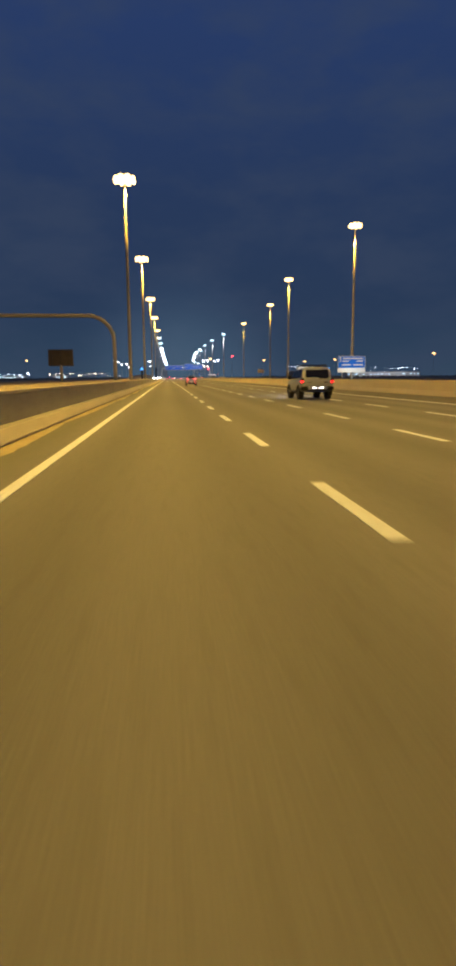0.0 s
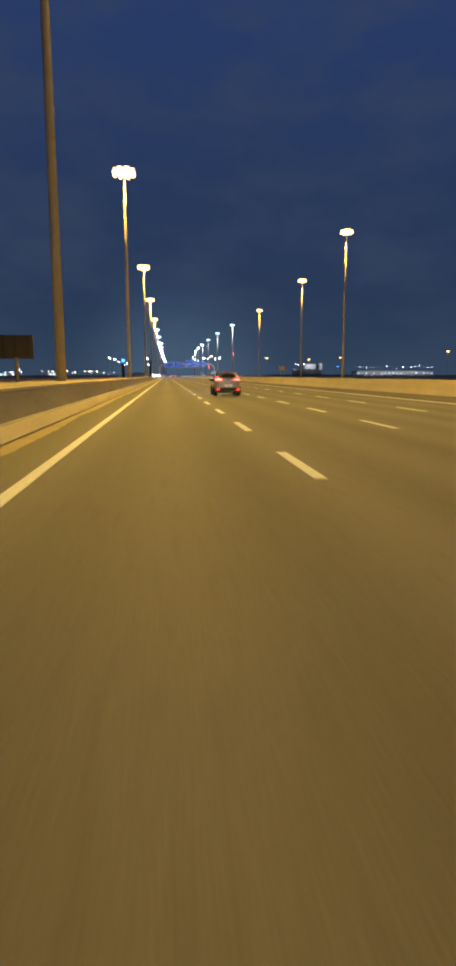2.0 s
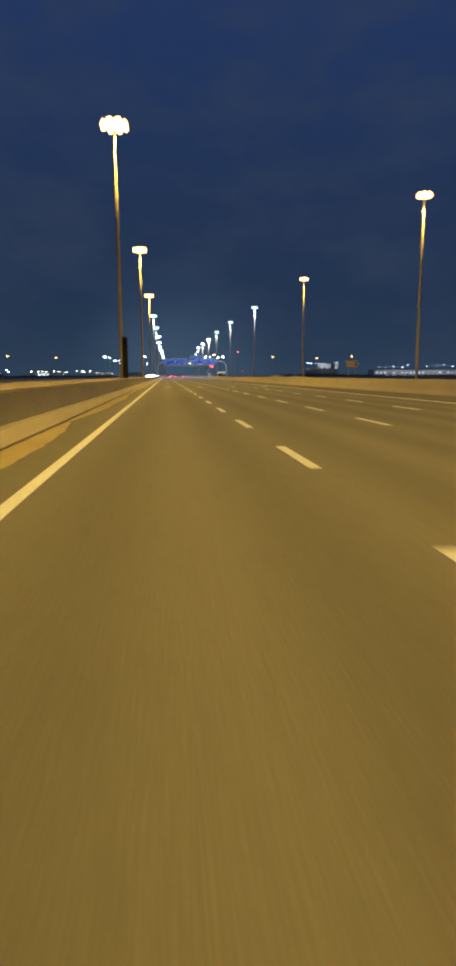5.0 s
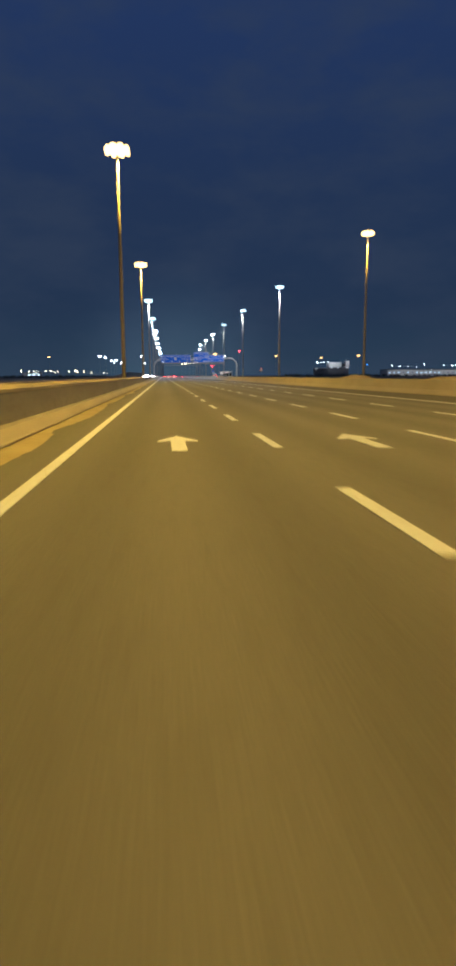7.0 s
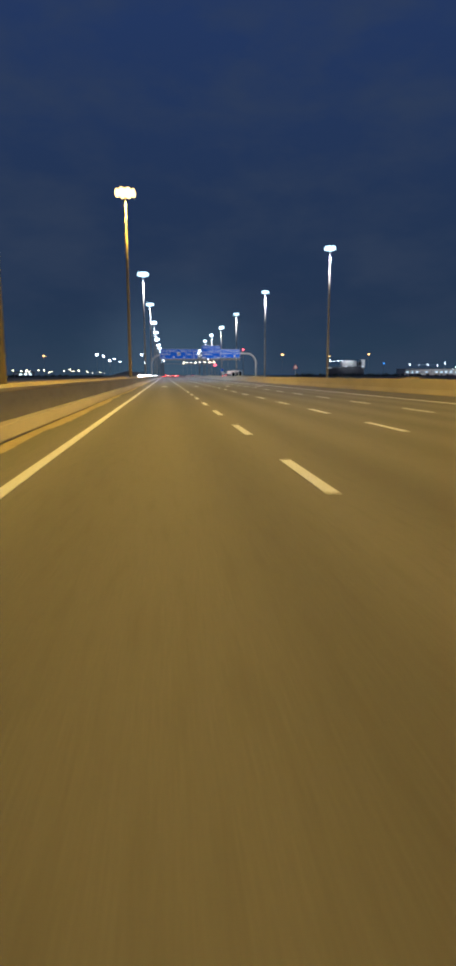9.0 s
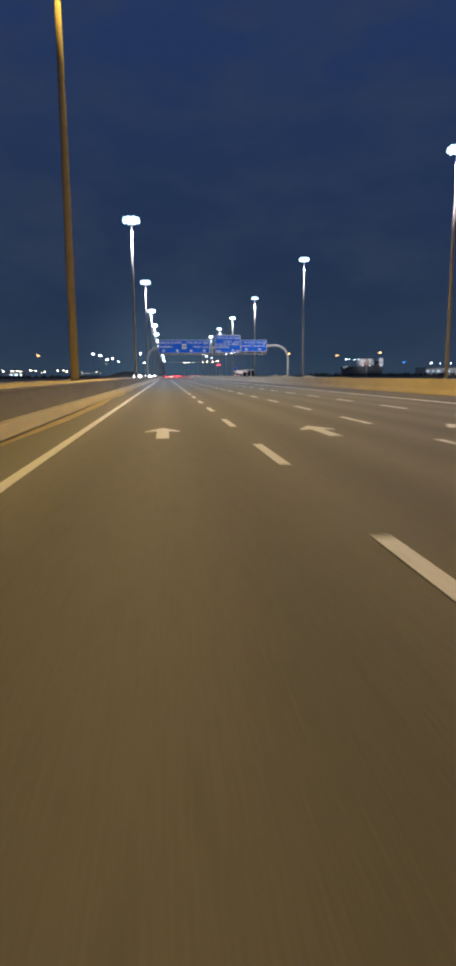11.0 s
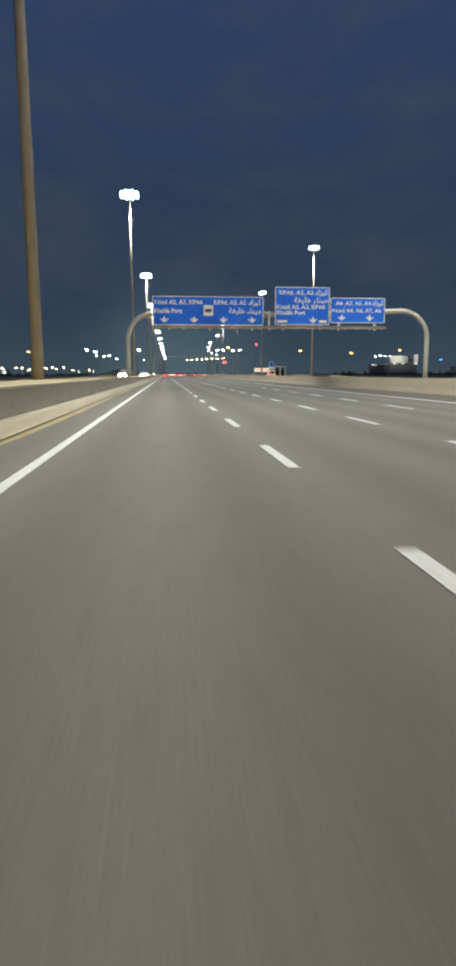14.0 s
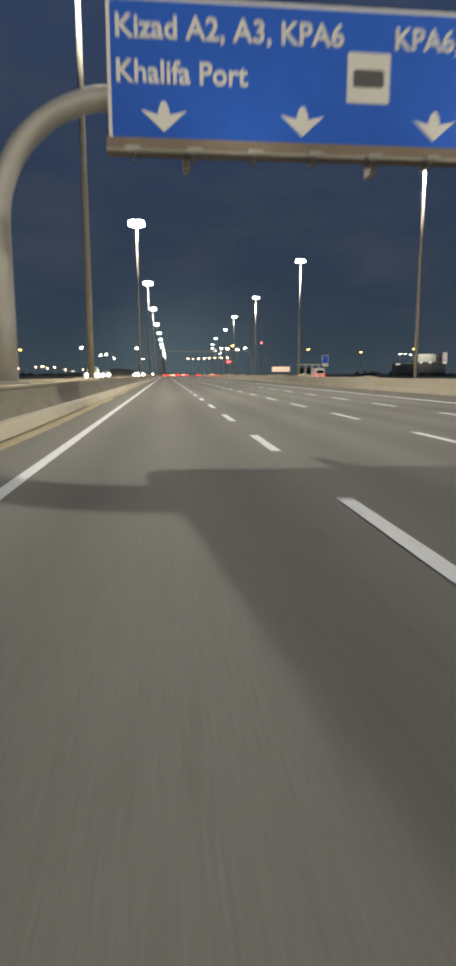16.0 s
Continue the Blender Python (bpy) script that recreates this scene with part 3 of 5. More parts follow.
def lettering(words, x, z, width, size, parent, y, material=None):
    """Fits words into the given width; x, z is their lower left corner."""
    b = text_bm(words, size)
    xs = [v.co.x for v in b.verts]
    if not xs:
        return None
    k = width / (max(xs) - min(xs))
    lo = min(xs)
    for v in b.verts:
        v.co = Vector(((v.co.x - lo) * k, -v.co.z, v.co.y))
    # each character is a part of its own
    todo = set(b.verts)
    pieces = []
    while todo:
        stack, isle = [next(iter(todo))], set()
        while stack:
            v = stack.pop()
            if v in isle:
                continue
            isle.add(v)
            stack += [e.other_vert(v) for e in v.link_edges]
        todo -= isle
        pieces.append((min(v.co.x for v in isle), max(v.co.x for v in isle), [[w.co.copy() for w in f.verts] for f in b.faces if f.verts[0] in isle]))
    b.free()
    pieces.sort(key=lambda p: (round(p[0], 5), p[1], len(p[2])))
    for x0, x1, faces in pieces:
        c = bmesh.new()
        for f in faces:
            try:
                c.faces.new([c.verts.new(p) for p in f])
            except ValueError:
                pass
        bmesh.ops.remove_doubles(c, verts=c.verts, dist=1e-5)
        part("letter", c, material or SIGN_WHITE, parent, at=pose(x, y, z))


def rounded(x0, z0, x1, z1, r, n=5):
    out = []
    for cx, cz, a0 in ((x1 - r, z0 + r, -90), (x1 - r, z1 - r, 0), (x0 + r, z1 - r, 90), (x0 + r, z0 + r, 180)):
        out += [(cx + r * math.cos(radians(a0 + 90 * k / n)), cz + r * math.sin(radians(a0 + 90 * k / n))) for k in range(n + 1)]
    return out


def sign_board(name, x0, z0, x1, z1, y, label, category="road sign"):
    s = thing(name, label, category, pose(x0, y, z0), group="signs on the gantry" if name == "gantry_sign" else "")
    w, h = x1 - x0, z1 - z0
    part("backing", bm_plate(rounded(0, 0, w, h, 0.18), 0.0, 0.06), SIGN_BACK, s, "grey aluminium backing")
    part("border", bm_plate(rounded(0.0, 0.0, w, h, 0.18), -0.012, -0.002), SIGN_WHITE, s, "white border")
    part("panel", bm_plate(rounded(0.09, 0.09, w - 0.09, h - 0.09, 0.12), -0.022, -0.013), SIGN_BLUE, s, "blue reflective panel")
    return s


def down_arrow(s, x, z, w=0.62):
    half = [(0.5, 0.44), (0.13, 0.36), (0.12, 0.46), (0.05, 0.62)]
    out = [(0, -0.30)] + [(a, c - 0.30) for a, c in half] + [(-a, c - 0.30) for a, c in reversed(half)]
    out = [(a * w, c * w) for a, c in out]
    part("arrow", bm_plate([(x + a, z + c) for a, c in out], -0.032, -0.0225), SIGN_WHITE, s)


KIZAD_AR = "\uFEA9\uFE8D\uFEB0\uFEF4\uFEDB"
PORT_AR = "\uFE94\uFED4\uFEF4\uFEE0\uFEA7 \uFE80\uFE8E\uFEE8\uFEF4\uFEE3"
FY = -0.030

K = 1.12
big = sign_board("gantry_sign", -1.37, 7.14, 12.10, 10.54, GY, "wide blue gantry sign, white English and Arabic lettering, four arrows")
lettering("Kizad A2, A3, KPA6", 0.20 * K, 2.20 * K, 5.2 * K, 0.66 * K, big, FY)
lettering("Khalifa Port", 0.20 * K, 1.28 * K, 2.98 * K, 0.66 * K, big, FY)
lettering("KPA6, A3, A2", 6.62 * K, 2.20 * K, 3.5 * K, 0.66 * K, big, FY)
lettering(KIZAD_AR, 10.35 * K, 2.20 * K, 1.40 * K, 0.8 * K, big, FY)
lettering(PORT_AR, 8.22 * K, 1.28 * K, 3.52 * K, 0.8 * K, big, FY)
part("logo_board", bm_plate(rounded(5.5 * K, 1.02 * K, 6.52 * K, 2.10 * K, 0.04), -0.034, -0.0235), SIGN_WHITE, big, "square white panel")
part("logo_mark", bm_plate(rounded(5.64 * K, 1.36 * K, 6.38 * K, 1.74 * K, 0.08), -0.042, -0.036), DARK_BAR, big, "dark mark")
for x in (1.25, 4.46, 7.64, 10.78):
    down_arrow(big, x * K, 0.56 * K, 1.04 * K)

mid_sign = sign_board("gantry_sign", 13.53, 7.24, 20.30, 11.74, GY, "square blue gantry sign with white English and Arabic lettering")
lettering("KPA6, A3, A2", 0.45 * K, 3.22 * K, 3.8 * K, 0.62 * K, mid_sign, FY)
lettering(KIZAD_AR, 4.4 * K, 3.22 * K, 1.45 * K, 0.76 * K, mid_sign, FY)
lettering(PORT_AR, 2.1 * K, 2.40 * K, 3.75 * K, 0.76 * K, mid_sign, FY)
lettering("Kizad A2, A3, KPA6", 0.2 * K, 1.72 * K, 5.35 * K, 0.62 * K, mid_sign, FY)
lettering("Khalifa Port", 0.2 * K, 1.10 * K, 3.15 * K, 0.62 * K, mid_sign, FY)
down_arrow(mid_sign, 4.25 * K, 0.5 * K, 1.05 * K)
for x0, x1 in ((0.22, 1.35), (4.9, 5.75)):
    part("small_line", bm_plate(rounded(x0 * K, 0.25 * K, x1 * K, 0.5 * K, 0.05), -0.03, -0.0225), SIGN_WHITE, mid_sign)

side_sign = sign_board("gantry_sign", 20.43, 7.50, 27.35, 10.52, GY, "blue gantry sign with white lettering and two arrows")
lettering("A6, A7, A5, A4", 0.6 * K, 1.92 * K, 3.95 * K, 0.56 * K, side_sign, FY)
lettering(KIZAD_AR, 4.65 * K, 1.92 * K, 1.35 * K, 0.72 * K, side_sign, FY)
lettering("Kizad A4, A5, A7, A6", 0.2 * K, 1.15 * K, 5.55 * K, 0.56 * K, side_sign, FY)
for x in (1.3, 4.45):
    down_arrow(side_sign, x * K, 0.54 * K, 1.0 * K)

# ---- arch over the opposite carriageway, with the back of a board behind it ----
arch = thing("sign_gantry", "plain grey tubular arch over the opposite carriageway", "gantry")
part("tube", bm_tube(bend_path(-5.77, -16, 8.05, 2.8, 72.7, 0.9) + list(reversed(bend_path(-28.5, -16, 8.05, 2.8, 72.7, 0.0)))[1:], 0.21, 18), GALV, arch)
part("base_plate", bm_box(-6.17, 72.3, 1.0, -5.37, 73.1, 1.12, 0.02), GALV, arch)
part("base_plate", bm_box(-29.0, 72.2, -0.06, -28.0, 73.2, 0.12, 0.02), GALV, arch)

BOARD_BACK = mat("dark_sheet_metal", (0.07, 0.055, 0.045), 0.7, 0.1, spots=((0.6, 0.4, 0.7, (0.045, 0.036, 0.03), 0.7), (6, 0.5, 0.7, (0.09, 0.07, 0.055), 0.4)))
board = thing("advertising_board", "dark back of a large board on one thick post", "board", pose(-33.7, 210, -0.06))
part("post", bm_tube([(0, 0, 0), (0, 0, 5.5)], 0.45, 14), GALV, board)
part("panel", bm_box(-3.9, -0.3, 5.2, 3.9, 0.3, 10.4, 0.06), BOARD_BACK, board, "dark brown sheet-metal back")
for x in (-2.6, 0.0, 2.6):
    part("rib", bm_box(x - 0.08, -0.42, 5.3, x + 0.08, -0.31, 10.3), DARK_METAL, board)

# ---- blue roadside sign on posts ----
info = thing("roadside_sign", "blue roadside sign with a white lower panel on two posts", "road sign", pose(32.3, 120, 0.25))
for x in (0.9, 4.4):
    part("post", bm_tube([(x, 0.1, 0), (x, 0.1, 4.7)], 0.09, 10), GALV, info)
part("border", bm_plate(rounded(0, 1.75, 5.35, 4.8, 0.12), -0.03, 0.0), SIGN_WHITE, info, "white border")
part("panel", bm_plate(rounded(0.07, 2.62, 5.28, 4.73, 0.08), -0.045, -0.031), SIGN_BLUE, info, "blue panel")
part("lower_panel", bm_plate(rounded(0.07, 1.82, 5.28, 2.56, 0.06), -0.045, -0.031), SIGN_WHITE, info, "white lower panel")
for x0, x1, z in ((1.0, 4.9, 4.25), (0.9, 2.2, 3.75), (3.6, 4.9, 3.75), (0.8, 2.5, 3.05), (3.0, 4.9, 3.05)):
    part("text_line", bm_plate(rounded(x0, z, x1, z + 0.22, 0.04), -0.058, -0.046), SIGN_WHITE, info)
# invented lamp and arm, to give the sign's extra light a source
part("sign_lamp", bm_box(2.45, -3.35, 0.35, 3.15, -3.05, 0.62, 0.04), LAMP_HOUSING, info, "small lamp added to brighten the sign")
part("added_lamp_arm", bm_box(2.76, -3.2, 0.22, 2.84, 0.05, 0.34), GALV, info)
part("arrow", bm_plate([(0.5, 4.6), (0.28, 4.3), (0.43, 4.3), (0.43, 3.7), (0.57, 3.7), (0.57, 4.3), (0.72, 4.3)], -0.058, -0.046), SIGN_WHITE, info)

# ---- camera tower and blue beacon on the median ----
tower = thing("speed_camera_tower", "dark square speed camera tower standing on the median wall", "camera tower", pose(-3.55, 205.0, 1.045))
BLACK_PAINT = mat("dusty_black_paint", (0.012, 0.012, 0.013), 0.7, 0.0, spots=((5, 0.45, 0.7, (0.03, 0.026, 0.02), 0.7), (40, 0.5, 0.7, (0.02, 0.018, 0.016), 0.5)), bump=0.15, bump_scale=50)
BLACK_PAINT.node_tree.nodes["Principled BSDF"].inputs["Specular IOR Level"].default_value = 0.1
part("column", bm_box(-0.21, -0.23, 0.082, 0.21, 0.23, 3.36, 0.03), BLACK_PAINT, tower)
part("window", bm_box(-0.15, -0.238, 2.55, 0.15, -0.231, 3.15, 0.0), CAR_GLASS, tower, "dark camera window")
part("cap", bm_box(-0.225, -0.245, 3.362, 0.225, 0.245, 3.40, 0.012), BLACK_PAINT, tower)
part("foot", bm_box(-0.25, -0.36, -0.02, 0.25, 0.36, 0.08, 0.02), CONCRETE, tower)

beacon = thing("beacon", "dark post with a glowing blue warning light on top", "warning light", pose(-5.62, 144.6, 1.05))
part("column", bm_box(-0.20, -0.17, 0, 0.20, 0.17, 1.80, 0.04), BLACK_PAINT, beacon)
part("foot", bm_box(-0.3, -0.3, -0.1, 0.3, 0.3, 0.06, 0.02), CONCRETE, beacon)
part("neck", bm_tube([(0, 0, 1.80), (0, 0, 1.99)], 0.08, 10), DARK_METAL, beacon)
part("light", bm_tube([(0, 0, 1.97), (0, 0, 2.04), (0, 0, 2.22), (0, 0, 2.34), (0, 0, 2.39)], [0.16, 0.22, 0.22, 0.15, 0.03], 14), GLOW_BLUE, beacon, "glowing blue lamp")

# ---- cars ----
GLOW_HEAD_NEAR = mat("dipped_headlamp", (0.9, 0.95, 1), 0.2, emit=(0.9, 0.95, 1.0), strength=12)
GLOW_RED_CORE = mat("tail_lamp_core", (0.8, 0.2, 0.2), 0.25, emit=(1.0, 0.30, 0.28), strength=4)
RED_SIGN = mat("red_sign_sheeting", (0.45, 0.03, 0.03), 0.5)


def loft(stations, closed_ends=True):
    """stations: (y, points) with the right half of the outline from the bottom middle to the top middle, mirrored here."""
    b = bmesh.new()
    rows = []
    for y, half in stations:
        pts = [(x, z) for x, z in half] + [(-x, z) for x, z in reversed(half) if x > 1e-6]
        rows.append([b.verts.new((x, y, z)) for x, z in pts])
    n = len(rows[0])
    for a, c in zip(rows, rows[1:]):
        for k in range(n):
            b.faces.new((a[k], a[(k + 1) % n], c[(k + 1) % n], c[k]))
    b.faces.new(rows[0])
    b.faces.new(list(reversed(rows[-1])))
    return b


def section(w, z0, z_sill, z_waist, z_top, w_top, crown=0.03):
    """Half outline of a car body at one station."""
    return [(0, z0), (w * 0.80, z0), (w * 0.955, z0 + 0.06), (w * 0.985, z_sill), (w, (z_sill + z_waist) / 2 + 0.06), (w * 0.985, z_waist - 0.06),
            (w * 0.945, z_waist), (w_top + (w * 0.945 - w_top) * 0.5, (z_waist + z_top) / 2), (w_top + 0.03, z_top - 0.07), (w_top - 0.05, z_top - 0.01), (w_top * 0.5, z_top + crown * 0.7), (0, z_top + crown)]


def wheel(parent, x, y, r, w):
    s = 1 if x > 0 else -1
    prof = [(r * 0.60, -w / 2), (r * 0.93, -w / 2), (r, -w / 2 + 0.03), (r, w / 2 - 0.03), (r * 0.93, w / 2), (r * 0.60, w / 2)]
    b = bmesh.new()
    n = 28
    rings = [[b.verts.new((px, math.cos(a) * pr, math.sin(a) * pr)) for pr, px in prof] for a in [2 * math.pi * k / n for k in range(n)]]
    for k in range(n):
        for j in range(len(prof) - 1):
            f = b.faces.new((rings[k][j], rings[k][j + 1], rings[(k + 1) % n][j + 1], rings[(k + 1) % n][j]))
            f.smooth = True
    wh = part("wheel", b, RUBBER, parent, at=pose(x, y, r))
    b = bmesh.new()
    px = s * (w / 2 - 0.035)
    bm_tube([(px - s * 0.10, 0, 0), (px - s * 0.09, 0, 0)], r * 0.6, 24, b)
    bm_tube([(px - s * 0.02, 0, 0), (px + s * 0.02, 0, 0)], r * 0.15, 12, b)
    for k in range(5):
        a = 2 * math.pi * k / 5
        d = Vector((0, math.cos(a), math.sin(a)))
        bm_tube([Vector((px, 0, 0)) + d * r * 0.10, Vector((px - s * 0.01, 0, 0)) + d * r * 0.60], [0.055, 0.04], 6, b)
    ring = [(px - s * 0.01, math.cos(a) * r * 0.59, math.sin(a) * r * 0.59) for a in [2 * math.pi * k / 24 for k in range(25)]]
    bm_tube(ring, 0.022, 6, b, caps=False)
    part("rim", b, CHROME, wh, "alloy rim")
    return wh


def quad_panel(corners, thick=0.012, inset=0.0):
    """A thin pane from four corners, thickened along its normal, both ways."""
    b = bmesh.new()
    c = [Vector(p) for p in corners]
    n = (c[1] - c[0]).cross(c[3] - c[0]).normalized() * thick
    lo = [b.verts.new(p - n) for p in c]
    hi = [b.verts.new(p + n) for p in c]
    b.faces.new(hi)
    b.faces.new(list(reversed(lo)))
    for k in range(4):
        b.faces.new((lo[k], lo[(k + 1) % 4], hi[(k + 1) % 4], hi[k]))
    bmesh.ops.bevel(b, geom=[e for e in b.edges], offset=thick * 0.5, segments=1, affect="EDGES")
    return b


def body_from(stations, material, car, name="body", label=""):
    b = loft([(y, section(*s)) for y, s in stations])
    ob = part(name, b, material, car, label, smooth=True)
    sub = ob.modifiers.new("round", "SUBSURF")
    sub.levels = sub.render_levels = 1
    return ob


def arch_trim(car, x, y, r, material):
    s = 1 if x > 0 else -1
    pts = [(x, y + math.cos(a) * r, r * 0.86 + math.sin(a) * r) for a in [math.pi * (-0.10 + 1.2 * k / 14) for k in range(15)]]
    part("arch_trim", bm_tube(pts, 0.045, 8), material, car, "black wheel arch trim")
    # dark wheel housing
    part("wheel_housing", bm_tube([(x - s * 0.02, y, r * 0.88), (x + s * 0.006, y, r * 0.88)], r * 0.99, 24), TRIM, car, "dark wheel housing")


class Shell:
    """A closed car surface made of rounded plan outlines stacked in height.
    levels: (z, rear y, front y, half width); power: how square the corners are."""

    def __init__(self, levels, power, slope=None):
        self.levels, self.power, self.slope = levels, power, slope or (lambda y, z: z)

    def at(self, z):
        lv = self.levels
        if z <= lv[0][0]:
            return lv[0][1:]
        for a, b in zip(lv, lv[1:]):
            if z <= b[0]:
                k = (z - a[0]) / (b[0] - a[0])
                return tuple(p + (q - p) * k for p, q in zip(a[1:], b[1:]))
        return lv[-1][1:]

    def rear(self, x, z, off=0.0):
        r, f, w = self.at(z)
        k = max(0.0, 1 - abs(x / w) ** self.power) ** (1 / self.power)
        y = (r + f) / 2 - (f - r) / 2 * k
        return Vector((x, y - off, self.slope(y, z)))

    def front(self, x, z, off=0.0):
        r, f, w = self.at(z)
        k = max(0.0, 1 - abs(x / w) ** self.power) ** (1 / self.power)
        y = (r + f) / 2 + (f - r) / 2 * k
        return Vector((x, y + off, self.slope(y, z)))

    def side(self, sign, y, z, off=0.0):
        r, f, w = self.at(z)
        u = min(1.0, abs(2 * (y - (r + f) / 2) / (f - r)))
        return Vector((sign * (w * max(0.0, 1 - u ** self.power) ** (1 / self.power) + off), y, self.slope(y, z)))

    def mesh(self, fine=3, n=72, crown=0.02):
        b = bmesh.new()
        zs = []
        for p, q in zip(self.levels, self.levels[1:]):
            zs += [p[0] + (q[0] - p[0]) * k / fine for k in range(fine)]
        zs.append(self.levels[-1][0])
        rows = []
        for z in zs:
            r, f, w = self.at(z)
            row = []
            for k in range(n):
                t = 2 * math.pi * k / n
                c, q = math.cos(t), math.sin(t)
                x = w * math.copysign(abs(c) ** (2 / self.power), c)
                y = (r + f) / 2 + (f - r) / 2 * math.copysign(abs(q) ** (2 / self.power), q)
                row.append(b.verts.new((x, y, self.slope(y, z))))
            rows.append(row)
        for shrink, lift in ((0.75, 0.7), (0.4, 0.95)):
            r, f, w = self.levels[-1][1:]
            cy = (r + f) / 2
            rows.append([b.verts.new((v.co.x * shrink, cy + (v.co.y - cy) * shrink, self.slope(cy + (v.co.y - cy) * shrink, zs[-1]) + crown * lift)) for v in rows[len(zs) - 1]])
        for p, q in zip(rows, rows[1:]):
            for k in range(n):
                b.faces.new((p[k], p[(k + 1) % n], q[(k + 1) % n], q[k]))
        b.faces.new(rows[-1])
        b.faces.new(list(reversed(rows[0])))
        return b


def sheet(rows, depth=0.02):
    """A curved pane or strip from rows of points that run across it, with a rim turned in by depth towards the car's middle."""
    b = bmesh.new()
    mid = sum((p for r in rows for p in r), Vector()) / sum(len(r) for r in rows)
    inward = Vector((-mid.x, 2.2 - mid.y, 0.0)).normalized() * depth
    g = [[b.verts.new(p) for p in r] for r in rows]
    h = [[b.verts.new(p + inward) for p in r] for r in rows]
    for grid in (g, h):
        for p, q in zip(grid, grid[1:]):
            for k in range(len(p) - 1):
                b.faces.new((p[k], p[k + 1], q[k + 1], q[k]))
    ring = lambda m: m[0] + [r[-1] for r in m[1:-1]] + list(reversed(m[-1])) + [r[0] for r in reversed(m[1:-1])]
    lo, hi = ring(h), ring(g)
    for k in range(len(lo)):
        b.faces.new((lo[k], lo[(k + 1) % len(lo)], hi[(k + 1) % len(hi)], hi[k]))
    return b


def spread(a, b, n):
    return [a + (b - a) * k / n for k in range(n + 1)]


